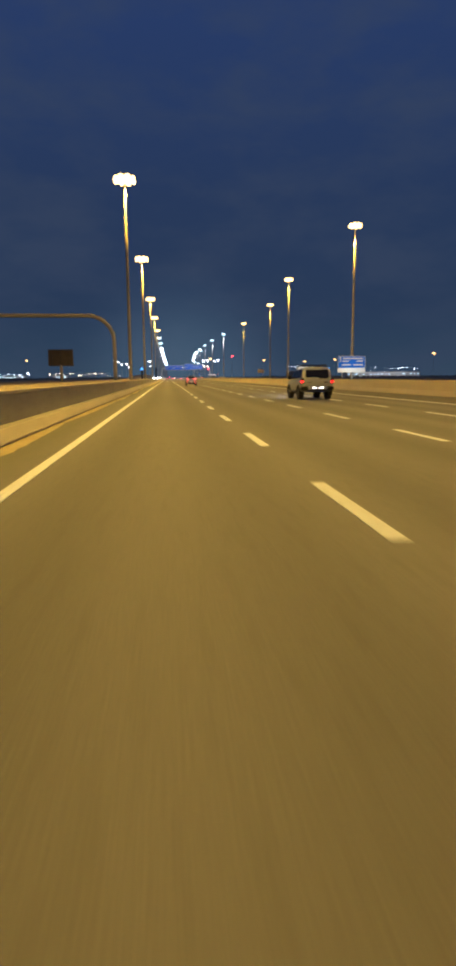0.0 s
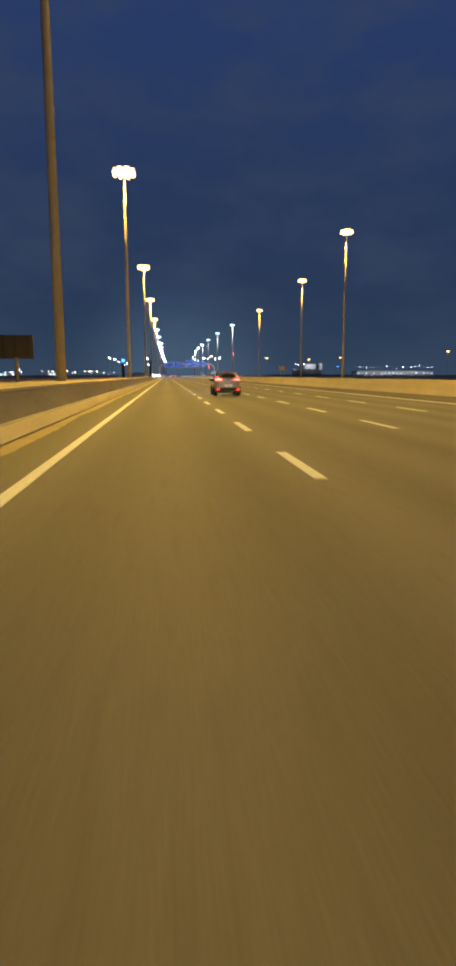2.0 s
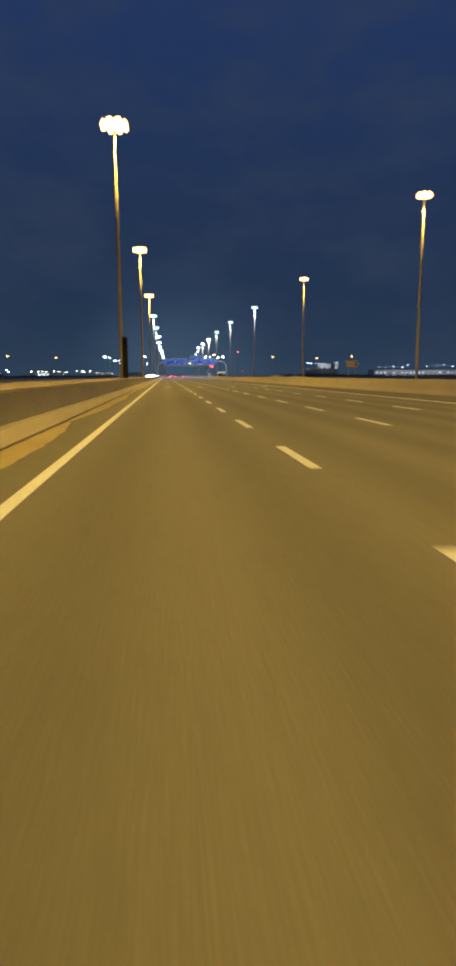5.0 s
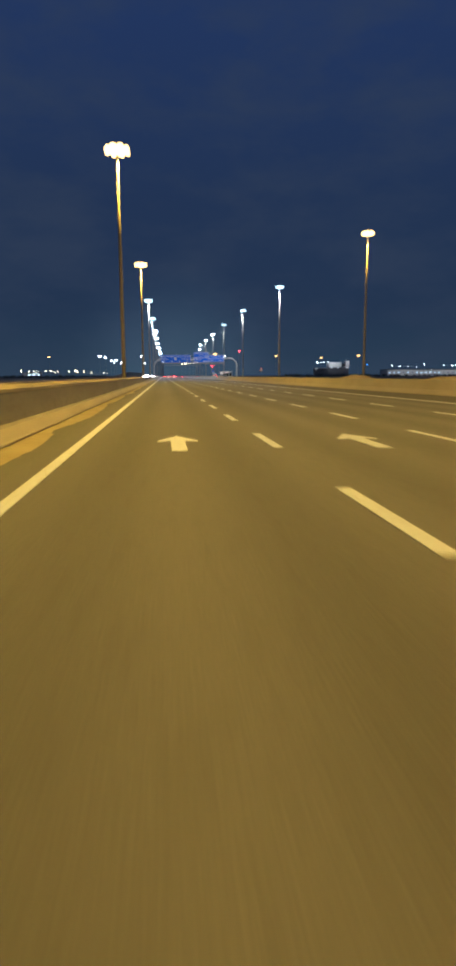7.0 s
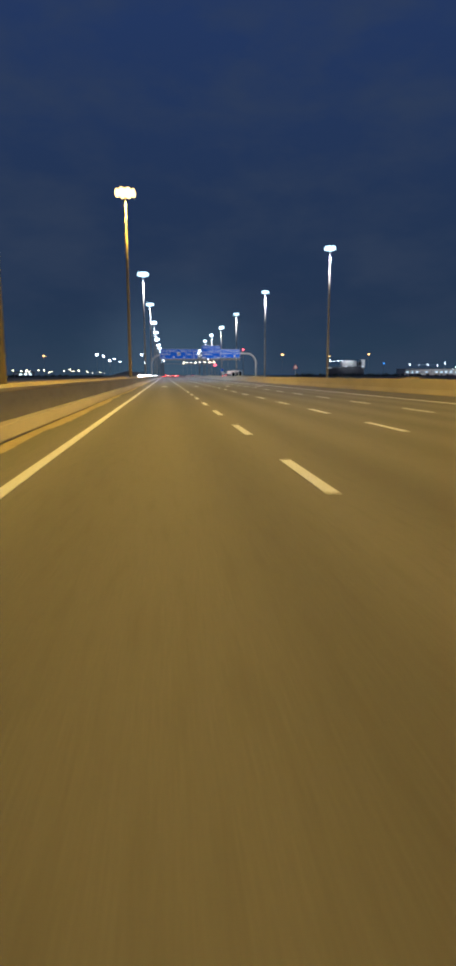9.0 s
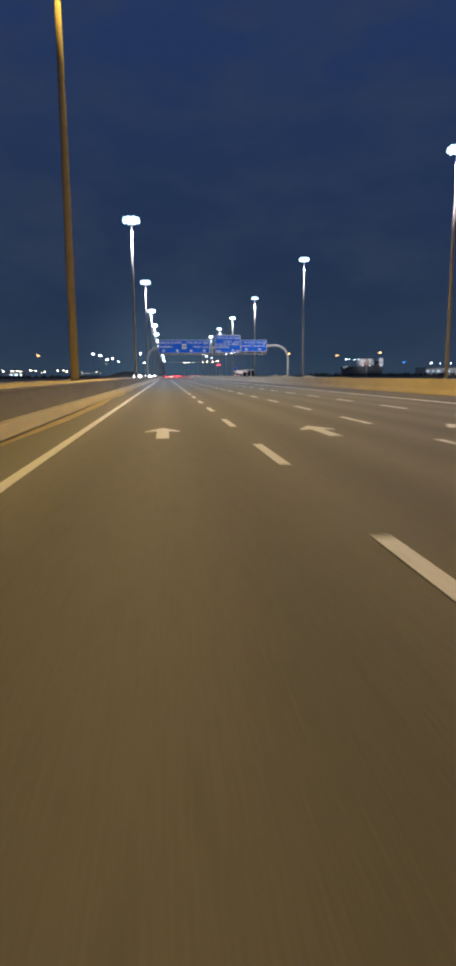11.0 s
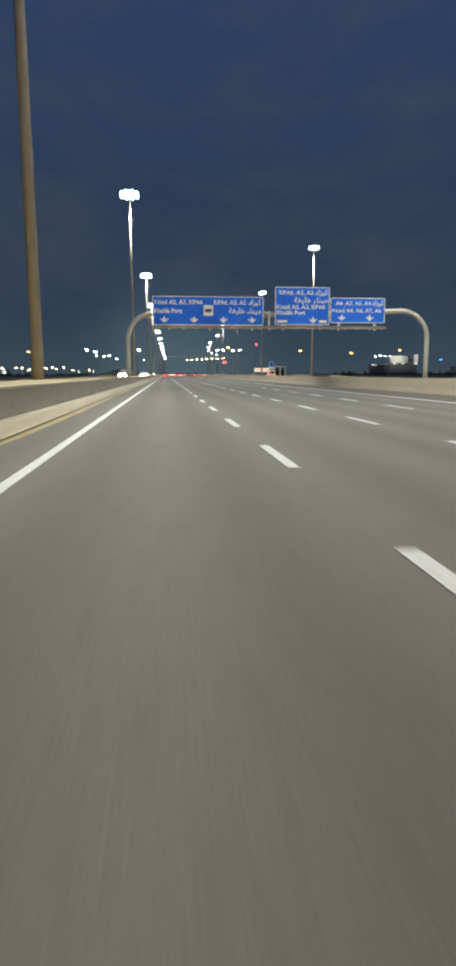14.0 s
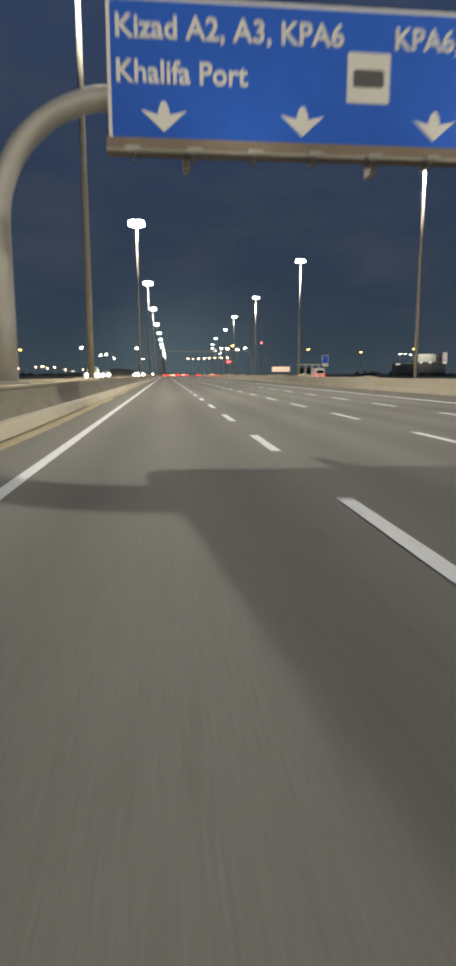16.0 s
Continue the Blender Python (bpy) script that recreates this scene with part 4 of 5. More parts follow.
def crossover(at):
    car = thing("crossover_car", "silver-brown crossover car with lit red tail lamps", "car", at, group="cars on the road")
    # y runs from the rear bumper forwards; the shoulder falls towards the bonnet
    fall = lambda y, z: z - max(0.0, z - 0.62) * (0.06 * max(0.0, y - 1.0) + 0.12 * max(0.0, y - 3.2))
    low = Shell([(0.24, 0.20, 4.30, 0.78), (0.34, 0.04, 4.52, 0.865), (0.50, 0.0, 4.60, 0.895), (0.62, 0.012, 4.60, 0.905), (0.74, 0.045, 4.58, 0.90),
                 (0.94, 0.05, 4.54, 0.90), (1.17, 0.065, 4.46, 0.885), (1.25, 0.13, 4.36, 0.85)], 6.5, fall)
    part("body", low.mesh(2), PAINT_SILVER, car, smooth=True)
    top = Shell([(1.00, 0.13, 3.66, 0.845), (1.15, 0.12, 3.50, 0.845), (1.27, 0.165, 3.22, 0.825), (1.40, 0.25, 2.95, 0.775), (1.52, 0.34, 2.72, 0.715), (1.605, 0.44, 2.52, 0.655), (1.66, 0.60, 2.34, 0.59)], 4.6)
    part("cabin_shell", top.mesh(2, crown=0.035), PAINT_SILVER, car, smooth=True)
    # windows
    part("rear_window", sheet([[top.rear(x * w, z, 0.008) for x in spread(-1, 1, 10)] for z, w in ((1.265, 0.73), (1.37, 0.725), (1.48, 0.68), (1.57, 0.615), (1.628, 0.55))]), CAR_GLASS, car, "dark tinted rear window", smooth=True)
    part("windscreen", sheet([[top.front(x * w, z, 0.008) for x in spread(-1, 1, 8)] for z, w in ((1.16, 0.72), (1.35, 0.66), (1.59, 0.52))]), CAR_GLASS, car, "dark windscreen", smooth=True)
    part("spoiler", sheet([[top.rear(x * 0.56, 1.636, 0.012) + Vector((0, 0, 0.01)) for x in spread(-1, 1, 8)], [top.rear(x * 0.56, 1.645, 0.07) + Vector((0, 0, 0.012)) for x in spread(-1, 1, 8)],
                          [top.rear(x * 0.54, 1.659, 0.0) + Vector((0, 0, 0.012)) for x in spread(-1, 1, 8)]], 0.03), PAINT_SILVER, car, smooth=True)
    part("brake_lamp", bm_box(-0.16, 0.435, 1.632, 0.16, 0.47, 1.644), TRIM, car)
    part("tailgate_bar", sheet([[top.rear(x * 0.44, z, 0.055 if abs(x) < 0.99 else 0.05) for x in spread(-1, 1, 8)] for z in (1.205, 1.24)], 0.03), CHROME, car, "chrome tailgate bar")
    part("badge", bm_tube([(0, 0.04, 1.14), (0, 0.085, 1.14)], 0.05, 12), CHROME, car)
    part("rear_wiper", bm_tube([top.rear(0.02, 1.285, 0.025), top.rear(0.36, 1.305, 0.025)], 0.012, 6), TRIM, car)
    for s in (-1, 1):
        # the lamp runs up the pillar and in along the tailgate
        lamp = part("tail_lamp", sheet([[low.rear(s * x, z, 0.014) for x in spread(0.875, 0.40, 8)] for z in (1.085, 1.14, 1.195)], 0.03), GLOW_RED, car, "lit red tail lamp", smooth=True)
        part("upright", sheet([[top.rear(s * x, z, 0.02) for x in spread(o, i, 3)] for z, o, i in ((1.19, 0.838, 0.66), (1.27, 0.822, 0.715), (1.36, 0.785, 0.715))], 0.03), GLOW_RED, lamp, "lit upright lamp glass", smooth=True)
        part("upper_glass", sheet([[top.rear(s * x, z, 0.014) for x in spread(o, i, 3)] for z, o, i in ((1.365, 0.783, 0.715), (1.45, 0.745, 0.69), (1.53, 0.70, 0.66))], 0.03), LAMP_UNLIT, lamp, "unlit red lamp glass", smooth=True)
        part("lamp_core", sheet([[low.rear(s * x, z, 0.022) for x in spread(0.84, 0.45, 6)] for z in (1.105, 1.175)], 0.006), GLOW_RED_CORE, lamp, "glaring lamp core", smooth=True)
        # the reflector's shine is emission, from the tail lamps' material
        part("reflector", bm_box(min(s * 0.76, s * 0.61), -0.02, 0.44, max(s * 0.76, s * 0.61), 0.06, 0.485, 0.012), GLOW_RED, car, "red bumper reflector with a painted-in glow")
        for nm, lo_y, hi_y in (("quarter_window", (0.44, 1.12), (0.72, 1.10)), ("rear_door_window", (1.18, 2.02), (1.16, 1.98)), ("front_door_window", (2.08, 3.02), (2.04, 2.52))):
            part(nm, sheet([[top.side(s, y, z, 0.007) for y in spread(lo_y[0] + (hi_y[0] - lo_y[0]) * k, lo_y[1] + (hi_y[1] - lo_y[1]) * k, 6)] for z, k in ((1.21, 0.0), (1.35, 0.4), (1.47, 0.75), (1.575, 1.0))], 0.02), CAR_GLASS, car, "dark side window", smooth=True)
        part("window_strip", bm_tube([top.side(s, y, 1.19, 0.012) for y in spread(0.62, 3.0, 8)], 0.012, 6), CHROME, car, "bright strip below the windows")
        m = part("mirror", bm_box(min(s * 0.88, s * 1.10), 2.74, 1.02, max(s * 0.88, s * 1.10), 2.92, 1.19, 0.05), TRIM, car, "black door mirror")
        part("mirror_arm", bm_box(min(s * 0.80, s * 0.92), 2.79, 1.0, max(s * 0.80, s * 0.92), 2.87, 1.05, 0.01), TRIM, m)
        part("roof_rail", bm_tube([(s * 0.52, 0.85, 1.625), (s * 0.54, 1.0, 1.695), (s * 0.55, 2.0, 1.70), (s * 0.53, 2.2, 1.65)], 0.012, 8), TRIM, car)
        part("sill", bm_box(min(s * 0.80, s * 0.925), 1.0, 0.22, max(s * 0.80, s * 0.925), 3.2, 0.40, 0.03), TRIM, car, "black sill trim")
        part("door_crease", bm_tube([low.side(s, y, 0.80, 0.0) for y in spread(0.5, 3.9, 10)], 0.009, 6), PAINT_SILVER, car)
        part("headlamp", sheet([[low.front(s * x, z, 0.012) for x in spread(0.40, 0.80, 5)] for z in (0.72, 0.86)], 0.03), GLOW_HEAD_NEAR, car, "lit headlamp")
        for y in (0.90, 3.52):
            arch_trim(car, s * 0.898, y, 0.375, TRIM)
            wheel(car, s * 0.80, y, 0.36, 0.24)
        for y in (1.25, 2.2):
            part("door_handle", bm_tube([(s * 0.90, y, 0.93), (s * 0.93, y + 0.03, 0.935), (s * 0.93, y + 0.17, 0.935), (s * 0.90, y + 0.2, 0.93)], 0.015, 6), CHROME, car)
    part("bumper", sheet([[low.rear(x * 0.97 * low.at(z)[2], z, 0.016) for x in spread(-1, 1, 12)] for z in (0.27, 0.34, 0.44, 0.575)], 0.05), TRIM, car, "black lower bumper", smooth=True)
    part("bumper_strip", bm_tube([low.rear(x, 0.385 - 0.045 * (1 - min(1.0, abs(x) / 0.42) ** 4), 0.03) for x in spread(-0.80, 0.80, 16)], 0.024, 6), CHROME, car, "bright bumper strip dipping in the middle")
    part("plate_recess", sheet([[low.rear(x * w, z, o) for x in spread(-1, 1, 6)] for z, w, o in ((0.63, 0.52, 0.014), (0.72, 0.45, 0.006), (0.83, 0.36, 0.012))], 0.01), PAINT_SILVER, car)
    plate = part("number_plate", bm_box(-0.27, -0.012, 0.675, 0.27, 0.012, 0.80, 0.006), PLATE, car, "white number plate with a glow of its own")
    part("plate_bar", bm_box(-0.10, -0.017, 0.705, 0.20, -0.0125, 0.77), DARK_BAR, plate)
    part("plate_mark", bm_box(-0.25, -0.017, 0.695, -0.16, -0.0125, 0.78), RED_SIGN, plate, "red field")
    part("aerial", bm_box(-0.02, 0.95, 1.68, 0.02, 1.10, 1.74, 0.01), TRIM, car)
    return car


def off_roader(at):
    car = thing("off_road_car", "dusty silver-white boxy off-road car with lit red tail lamps", "car", at, group="cars on the road")
    W = 0.92
    st = [(0.03, (W * 0.90, 0.56, 0.66, 1.10, 1.14, 0.80)), (0.08, (W * 0.97, 0.52, 0.62, 1.14, 1.30, 0.78)), (0.20, (W, 0.46, 0.60, 1.16, 1.72, 0.74)),
          (0.40, (W, 0.42, 0.56, 1.16, 1.80, 0.73)), (1.2, (W, 0.40, 0.54, 1.14, 1.82, 0.73)), (1.7, (W, 0.40, 0.54, 1.13, 1.76, 0.72)), (2.4, (W, 0.40, 0.54, 1.12, 1.74, 0.70)), (2.75, (W, 0.40, 0.54, 1.11, 1.66, 0.68)),
          (3.15, (W, 0.40, 0.54, 1.10, 1.32, 0.70)), (3.35, (W, 0.40, 0.54, 1.09, 1.14, 0.74)), (4.1, (W * 0.98, 0.42, 0.56, 1.04, 1.08, 0.76)), (4.42, (W * 0.93, 0.44, 0.58, 0.94, 0.98, 0.7)), (4.5, (W * 0.85, 0.48, 0.60, 0.86, 0.90, 0.62))]
    body_from(st, PAINT_CREAM, car)
    part("rear_window", quad_panel([(-0.68, 0.075, 1.22), (0.68, 0.075, 1.22), (0.62, 0.155, 1.66), (-0.62, 0.155, 1.66)], 0.03), CAR_GLASS, car, "dark tinted rear window")
    part("window_dip", quad_panel([(0.10, 0.062, 1.16), (0.60, 0.062, 1.16), (0.66, 0.08, 1.26), (0.04, 0.08, 1.26)], 0.028), CAR_GLASS, car)
    for s in (-1, 1):
        lamp = part("tail_lamp", bm_box(min(s * 0.76, s * 0.92), -0.01, 0.88, max(s * 0.76, s * 0.92), 0.16, 1.20, 0.03), TRIM, car, "tall tail lamp cluster")
        part("lit_lens", bm_box(min(s * 0.775, s * 0.925), -0.022, 0.93, max(s * 0.775, s * 0.925), 0.10, 1.06, 0.03), GLOW_RED, lamp, "lit red lens")
        part("rear_side_window", quad_panel([(s * 0.885, 0.32, 1.22), (s * 0.885, 1.05, 1.20), (s * 0.775, 1.0, 1.68), (s * 0.775, 0.38, 1.68)], 0.02), CAR_GLASS, car, "dark side window")
        part("side_window", quad_panel([(s * 0.885, 1.15, 1.19), (s * 0.885, 1.95, 1.17), (s * 0.765, 1.92, 1.64), (s * 0.77, 1.16, 1.66)], 0.02), CAR_GLASS, car, "dark side window")
        part("front_window", quad_panel([(s * 0.885, 2.03, 1.17), (s * 0.885, 2.95, 1.15), (s * 0.755, 2.62, 1.60), (s * 0.765, 2.0, 1.63)], 0.02), CAR_GLASS, car, "dark side window")
        part("mirror", bm_box(min(s * 0.92, s * 1.14), 2.72, 1.12, max(s * 0.92, s * 1.14), 2.86, 1.32, 0.04), TRIM, car, "black door mirror")
        part("roof_rail", bm_tube([(s * 0.62, 0.55, 1.84), (s * 0.64, 0.7, 1.93), (s * 0.64, 2.3, 1.90), (s * 0.62, 2.5, 1.80)], 0.035, 8), TRIM, car)
        part("sill_step", bm_tube([(s * 0.94, 1.25, 0.42), (s * 0.98, 1.35, 0.40), (s * 0.98, 2.95, 0.40), (s * 0.94, 3.05, 0.42)], 0.045, 8), TRIM, car, "black side step")
        for y in (0.85, 3.55):
            arch_trim(car, s * 0.905, y, 0.43, TRIM)
            wheel(car, s * 0.79, y, 0.39, 0.26)
    for y in (0.7, 1.5, 2.3):
        part("rack_bar", bm_tube([(-0.62, y, 1.90), (0.62, y, 1.90)], 0.025, 8), TRIM, car)
    part("roof_box", bm_box(-0.55, 0.42, 1.86, 0.55, 1.0, 1.93, 0.03), TRIM, car, "dark rear spoiler of the roof rack")
    part("bumper", bm_box(-0.93, -0.10, 0.50, 0.93, 0.24, 0.74, 0.06), TRIM, car, "dark grey bumper")
    part("bumper_face", bm_box(-0.55, -0.125, 0.56, 0.55, -0.09, 0.745, 0.02), CHROME, car, "bright bumper face")
    for x in (-0.19, 0.19):
        part("plate_lamp", bm_box(x - 0.09, -0.14, 0.635, x + 0.09, -0.127, 0.69, 0.004), PLATE_LAMP, car, "lit white plate lamp")
    part("tailgate_handle", bm_box(0.38, 0.005, 0.94, 0.62, 0.04, 1.0, 0.01), TRIM, car)
    part("badge_bar", bm_box(-0.60, 0.015, 0.95, -0.28, 0.04, 0.99, 0.005), CHROME, car)
    return car


crossover(pose(3.71, 99.95, 0.006) @ Matrix.Scale(0.91, 4))
off_roader(pose(8.3, 35.05, 0.006))


# ---- distant traffic ----
def far_car(at, paint, front, label, h=1.0):
    """front: headlamps towards the camera (oncoming)."""
    car = thing("distant_car", label, "car", at, group="distant traffic")
    W = 0.9
    st = [(0.0, (W * 0.9, 0.4, 0.5, 0.9, 0.95, 0.7)), (0.15, (W, 0.3, 0.45, 0.95, 1.05, 0.68)), (0.7, (W, 0.26, 0.4, 0.95, 1.45, 0.6)), (1.9, (W, 0.25, 0.4, 0.93, 1.5, 0.6)), (3.0, (W, 0.25, 0.4, 0.92, 1.0, 0.7)), (4.3, (W * 0.85, 0.35, 0.45, 0.75, 0.8, 0.6))]
    part("body", loft([(y, section(s[0], s[1], s[2] * h, s[3] * h, s[4] * h, s[5])) for y, s in st]), paint, car, smooth=True)
    part("windscreen" if front is True else "rear_window", quad_panel([(-0.58, 0.24, 1.05 * h), (0.58, 0.24, 1.05 * h), (0.5, 0.6, 1.4 * h), (-0.5, 0.6, 1.4 * h)], 0.03), CAR_GLASS, car)
    for s in (-1, 1):
        part("headlamp" if front else "tail_lamp", bm_box(min(s * 0.42, s * 0.87), -0.05, 0.62 * h, max(s * 0.42, s * 0.87), 0.08, 0.88 * h, 0.02), GLOW_FAR_PALE if front == "amber" else GLOW_HEAD if front else GLOW_RED_FAR, car, "lit lamp")
        for y in (0.75, 3.4):
            part("wheel", bm_tube([(s * 0.66, y, 0.32), (s * 0.88, y, 0.32)], 0.32, 14), RUBBER, car)
    return car


LIT_BOARD = mat("lit_board_face", (0.7, 0.62, 0.58), 0.5, emit=(1.0, 0.80, 0.70), strength=0.55)
GLOW_FAR_PALE = mat("far_pale_lamp", (0.9, 0.8, 0.6), 0.3, emit=(1.0, 0.82, 0.55), strength=14)
GLOW_RED_FAR = mat("far_tail_lamp", (0.6, 0.02, 0.02), 0.25, emit=(1.0, 0.03, 0.04), strength=30)
queue_red = far_car(pose(0.0, 860, 0.006), PAINT_DARK, False, "distant dark car with lit red tail lamps")
rng = random.Random(21)
queue_places = []
for i in range(24):
    lane = i % 4
    y = 850 + (i // 4) * 55 + rng.uniform(-14, 14)
    queue_places.append(((LINES[lane] + LINES[lane + 1]) / 2 + rng.uniform(-0.3, 0.3) + bend_right(y), y))
for i in range(12):
    copy_thing(queue_red, pose(19.5 + (i % 4) * 3.6 + i * 1.5 + rng.uniform(-0.5, 0.5), 860 + i * 22 + rng.uniform(-8, 8), 0.006))
amber = far_car(pose(22.0, 845, 0.006), PAINT_WHITE_CAR, "amber", "distant white van with amber lamps lit")
for x, y in ((29.5, 905), (11.2, 880), (38.0, 990)):
    copy_thing(amber, pose(x, y, 0.006))
for k, (x, y) in enumerate(queue_places):
    copy_thing(amber if k % 4 == 1 else queue_red, pose(x, y, 0.006))
oncoming = far_car(pose(-9.6, 572, 0.006), PAINT_WHITE_CAR, True, "distant oncoming white van with glaring white headlamps", 1.5)
for x, y in ((-9.6, 701), (-13.0, 628), (-9.6, 745), (-13.0, 860), (-9.6, 960)):
    copy_thing(oncoming, pose(x, y, 0.006))


def bus_shelter(at):
    v = thing("roadside_shelter", "white-framed roadside shelter standing on the sandy verge", "shelter", at)
    part("roof", bm_box(-3.4, -0.2, 3.9, 3.4, 2.4, 4.25, 0.06), PAINT_WHITE_CAR, v, "white flat roof")
    for x in (-3.2, -1.1, 1.1, 3.2):
        for y in (0.05, 2.1):
            part("post", bm_box(x - 0.09, y - 0.09, 0, x + 0.09, y + 0.09, 3.89), PAINT_WHITE_CAR, v)
    part("back_wall", bm_box(-3.1, 2.2, 0.6, 3.1, 2.28, 3.0, 0.02), CAR_GLASS, v, "dark glazed back wall")
    part("bench", bm_box(-2.8, 1.4, 0.45, 2.8, 1.9, 0.55, 0.02), GALV, v)
    return v


bus_shelter(pose(48.5, 700, 0.0) @ Matrix.Scale(1.09, 4))


def white_van(at):
    """A tall van seen from behind; y runs from its rear forwards."""
    v = thing("delivery_van", "white van with dark rear window and lit red tail lamps", "van", at)
    W = 1.05
    st = [(0.0, (W * 0.95, 0.5, 0.7, 1.5, 2.3, 0.86)), (0.12, (W, 0.42, 0.6, 1.6, 2.5, 0.88)), (3.4, (W, 0.42, 0.6, 1.6, 2.52, 0.88)), (4.3, (W, 0.42, 0.6, 1.4, 1.9, 0.80)), (4.6, (W * 0.98, 0.42, 0.6, 1.1, 1.25, 0.78)), (5.4, (W * 0.9, 0.46, 0.6, 0.9, 1.0, 0.7))]
    part("body", loft([(y, section(*p)) for y, p in st]), PAINT_WHITE_CAR, v, "white painted body", smooth=True)
    part("rear_window", quad_panel([(-0.80, -0.02, 1.45), (0.80, -0.02, 1.45), (0.72, 0.05, 2.15), (-0.72, 0.05, 2.15)], 0.04), CAR_GLASS, v, "dark rear window")
    part("bumper", bm_box(-1.02, -0.14, 0.45, 1.02, 0.12, 0.72, 0.05), TRIM, v, "dark rear bumper")
    part("plate", bm_box(-0.27, -0.05, 0.85, 0.27, 0.0, 0.98, 0.01), PLATE, v, "white number plate")
    for s in (-1, 1):
        part("tail_lamp", bm_box(min(s * 0.72, s * 1.03), -0.05, 0.95, max(s * 0.72, s * 1.03), 0.08, 1.30, 0.04), GLOW_RED, v, "lit red tail lamp")
        part("mirror", bm_box(min(s * 1.02, s * 1.25), 3.9, 1.45, max(s * 1.02, s * 1.25), 4.0, 1.8, 0.03), TRIM, v, "black door mirror")
        for y in (0.95, 4.5):
            part("wheel", bm_tube([(s * 0.75, y, 0.36), (s * 1.0, y, 0.36)], 0.36, 16), RUBBER, v)
    return v


white_van(pose(32.6, 620, 0.0))
post_sign = thing("roadside_sign", "narrow blue and white upright sign on the verge", "road sign", pose(30.1, 606, 0.0))
part("post", bm_tube([(0, 0.1, -0.06), (0, 0.1, 4.6)], 0.06, 10), GALV, post_sign)
part("panel", bm_box(-0.62, -0.05, 2.7, 0.62, 0.02, 4.8, 0.02), SIGN_WHITE, post_sign, "white panel")
part("blue_field", bm_box(-0.55, -0.062, 3.3, 0.55, -0.051, 4.73), SIGN_BLUE, post_sign, "blue field")

long_board = thing("lit_board", "long low pale board, lit from within, beside the far road", "billboard", pose(55, 790, 0.0))
part("casing", bm_box(-4.4, 0.0, 2.3, 4.4, 0.5, 4.9, 0.08), SIGN_BACK, long_board, "grey casing")
part("face", bm_box(-4.25, -0.03, 2.45, 4.25, -0.002, 4.75, 0.0), LIT_BOARD, long_board, "glowing pale face")
for x in (-3.2, 0.0, 3.2):
    part("post", bm_tube([(x, 0.25, -0.06), (x, 0.25, 2.31)], 0.14, 10), GALV, long_board)

# a pointed direction board and a warning triangle on the verge
BROWN = mat("brown_sign_sheeting", (0.15, 0.105, 0.13), 0.5, spots=((1.5, 0.4, 0.7, (0.12, 0.085, 0.105), 0.5),))
direction = thing("direction_sign", "brown pointed direction sign with a white border on two posts", "road sign", pose(42.4, 300, 0.2))
for x in (0.6, 2.2):
    part("post", bm_tube([(x, 0.08, 0), (x, 0.08, 4.3)], 0.07, 10), GALV, direction)
part("border", bm_plate([(0, 2.95), (2.5, 2.95), (3.1, 3.72), (2.5, 4.5), (0, 4.5)], -0.02, 0.0), SIGN_WHITE, direction, "white border")
part("panel", bm_plate([(0.09, 3.04), (2.45, 3.04), (2.98, 3.72), (2.45, 4.41), (0.09, 4.41)], -0.035, -0.021), BROWN, direction, "brown panel")
for z in (3.25, 3.85):
    part("text_line", bm_plate(rounded(0.3, z, 2.1, z + 0.28, 0.05), -0.046, -0.036), SIGN_WHITE, direction)
warn = thing("warning_sign", "red-bordered triangular warning sign on a thin post", "road sign", pose(35.0, 442, 0.2))
part("post", bm_tube([(0, 0.06, 0), (0, 0.06, 3.9)], 0.05, 10), GALV, warn)
part("border", bm_plate([(-0.65, 2.75), (0.65, 2.75), (0, 3.9)], -0.02, 0.0), RED_SIGN, warn, "red border")
part("panel", bm_plate([(-0.47, 2.86), (0.47, 2.86), (0, 3.68)], -0.032, -0.021), SIGN_WHITE, warn, "white field")
part("mark", bm_box(-0.05, -0.04, 2.95, 0.05, -0.033, 3.3), DARK_BAR, warn)

# a second, plain gantry further on
arch_two = thing("sign_gantry", "plain thin tubular gantry spanning the road far ahead", "gantry")
part("tube", bm_tube(bend_path(-4.9, 12, 9.1, 2.4, 712, 0.9) + list(reversed(bend_path(30.5, 12, 9.1, 2.4, 712, 0.0)))[1:], 0.12, 14), GALV, arch_two)


# ---- far lamps, buildings and boards on the horizon ----
def far_lamp(height, glow, label, head=0.55):
    m = thing("distant_street_lamp", label, "street lamp", group="distant street lamps")
    part("pole", bm_tube([(0, 0, -0.1), (0, 0, height)], [0.16, 0.09], 8), GALV, m)
    part("arm", bm_tube([(0, 0, height - 0.1), (0, -0.8, height + 0.1)], 0.06, 6), GALV, m)
    part("head", bm_box(-head, -1.5, height, head, -0.7, height + 0.22, 0.05), LAMP_HOUSING, m)
    # the lens is oversized: its size stands in for the lamp's bloom
    part("lens", bm_tube([(0, -1.15, height - 0.28 * head / 0.55), (0, -1.1, height - 0.02)], [head * 0.5, head * 0.95], 10), glow, m, "glowing lamp glass, oversized for its bloom")
    return m


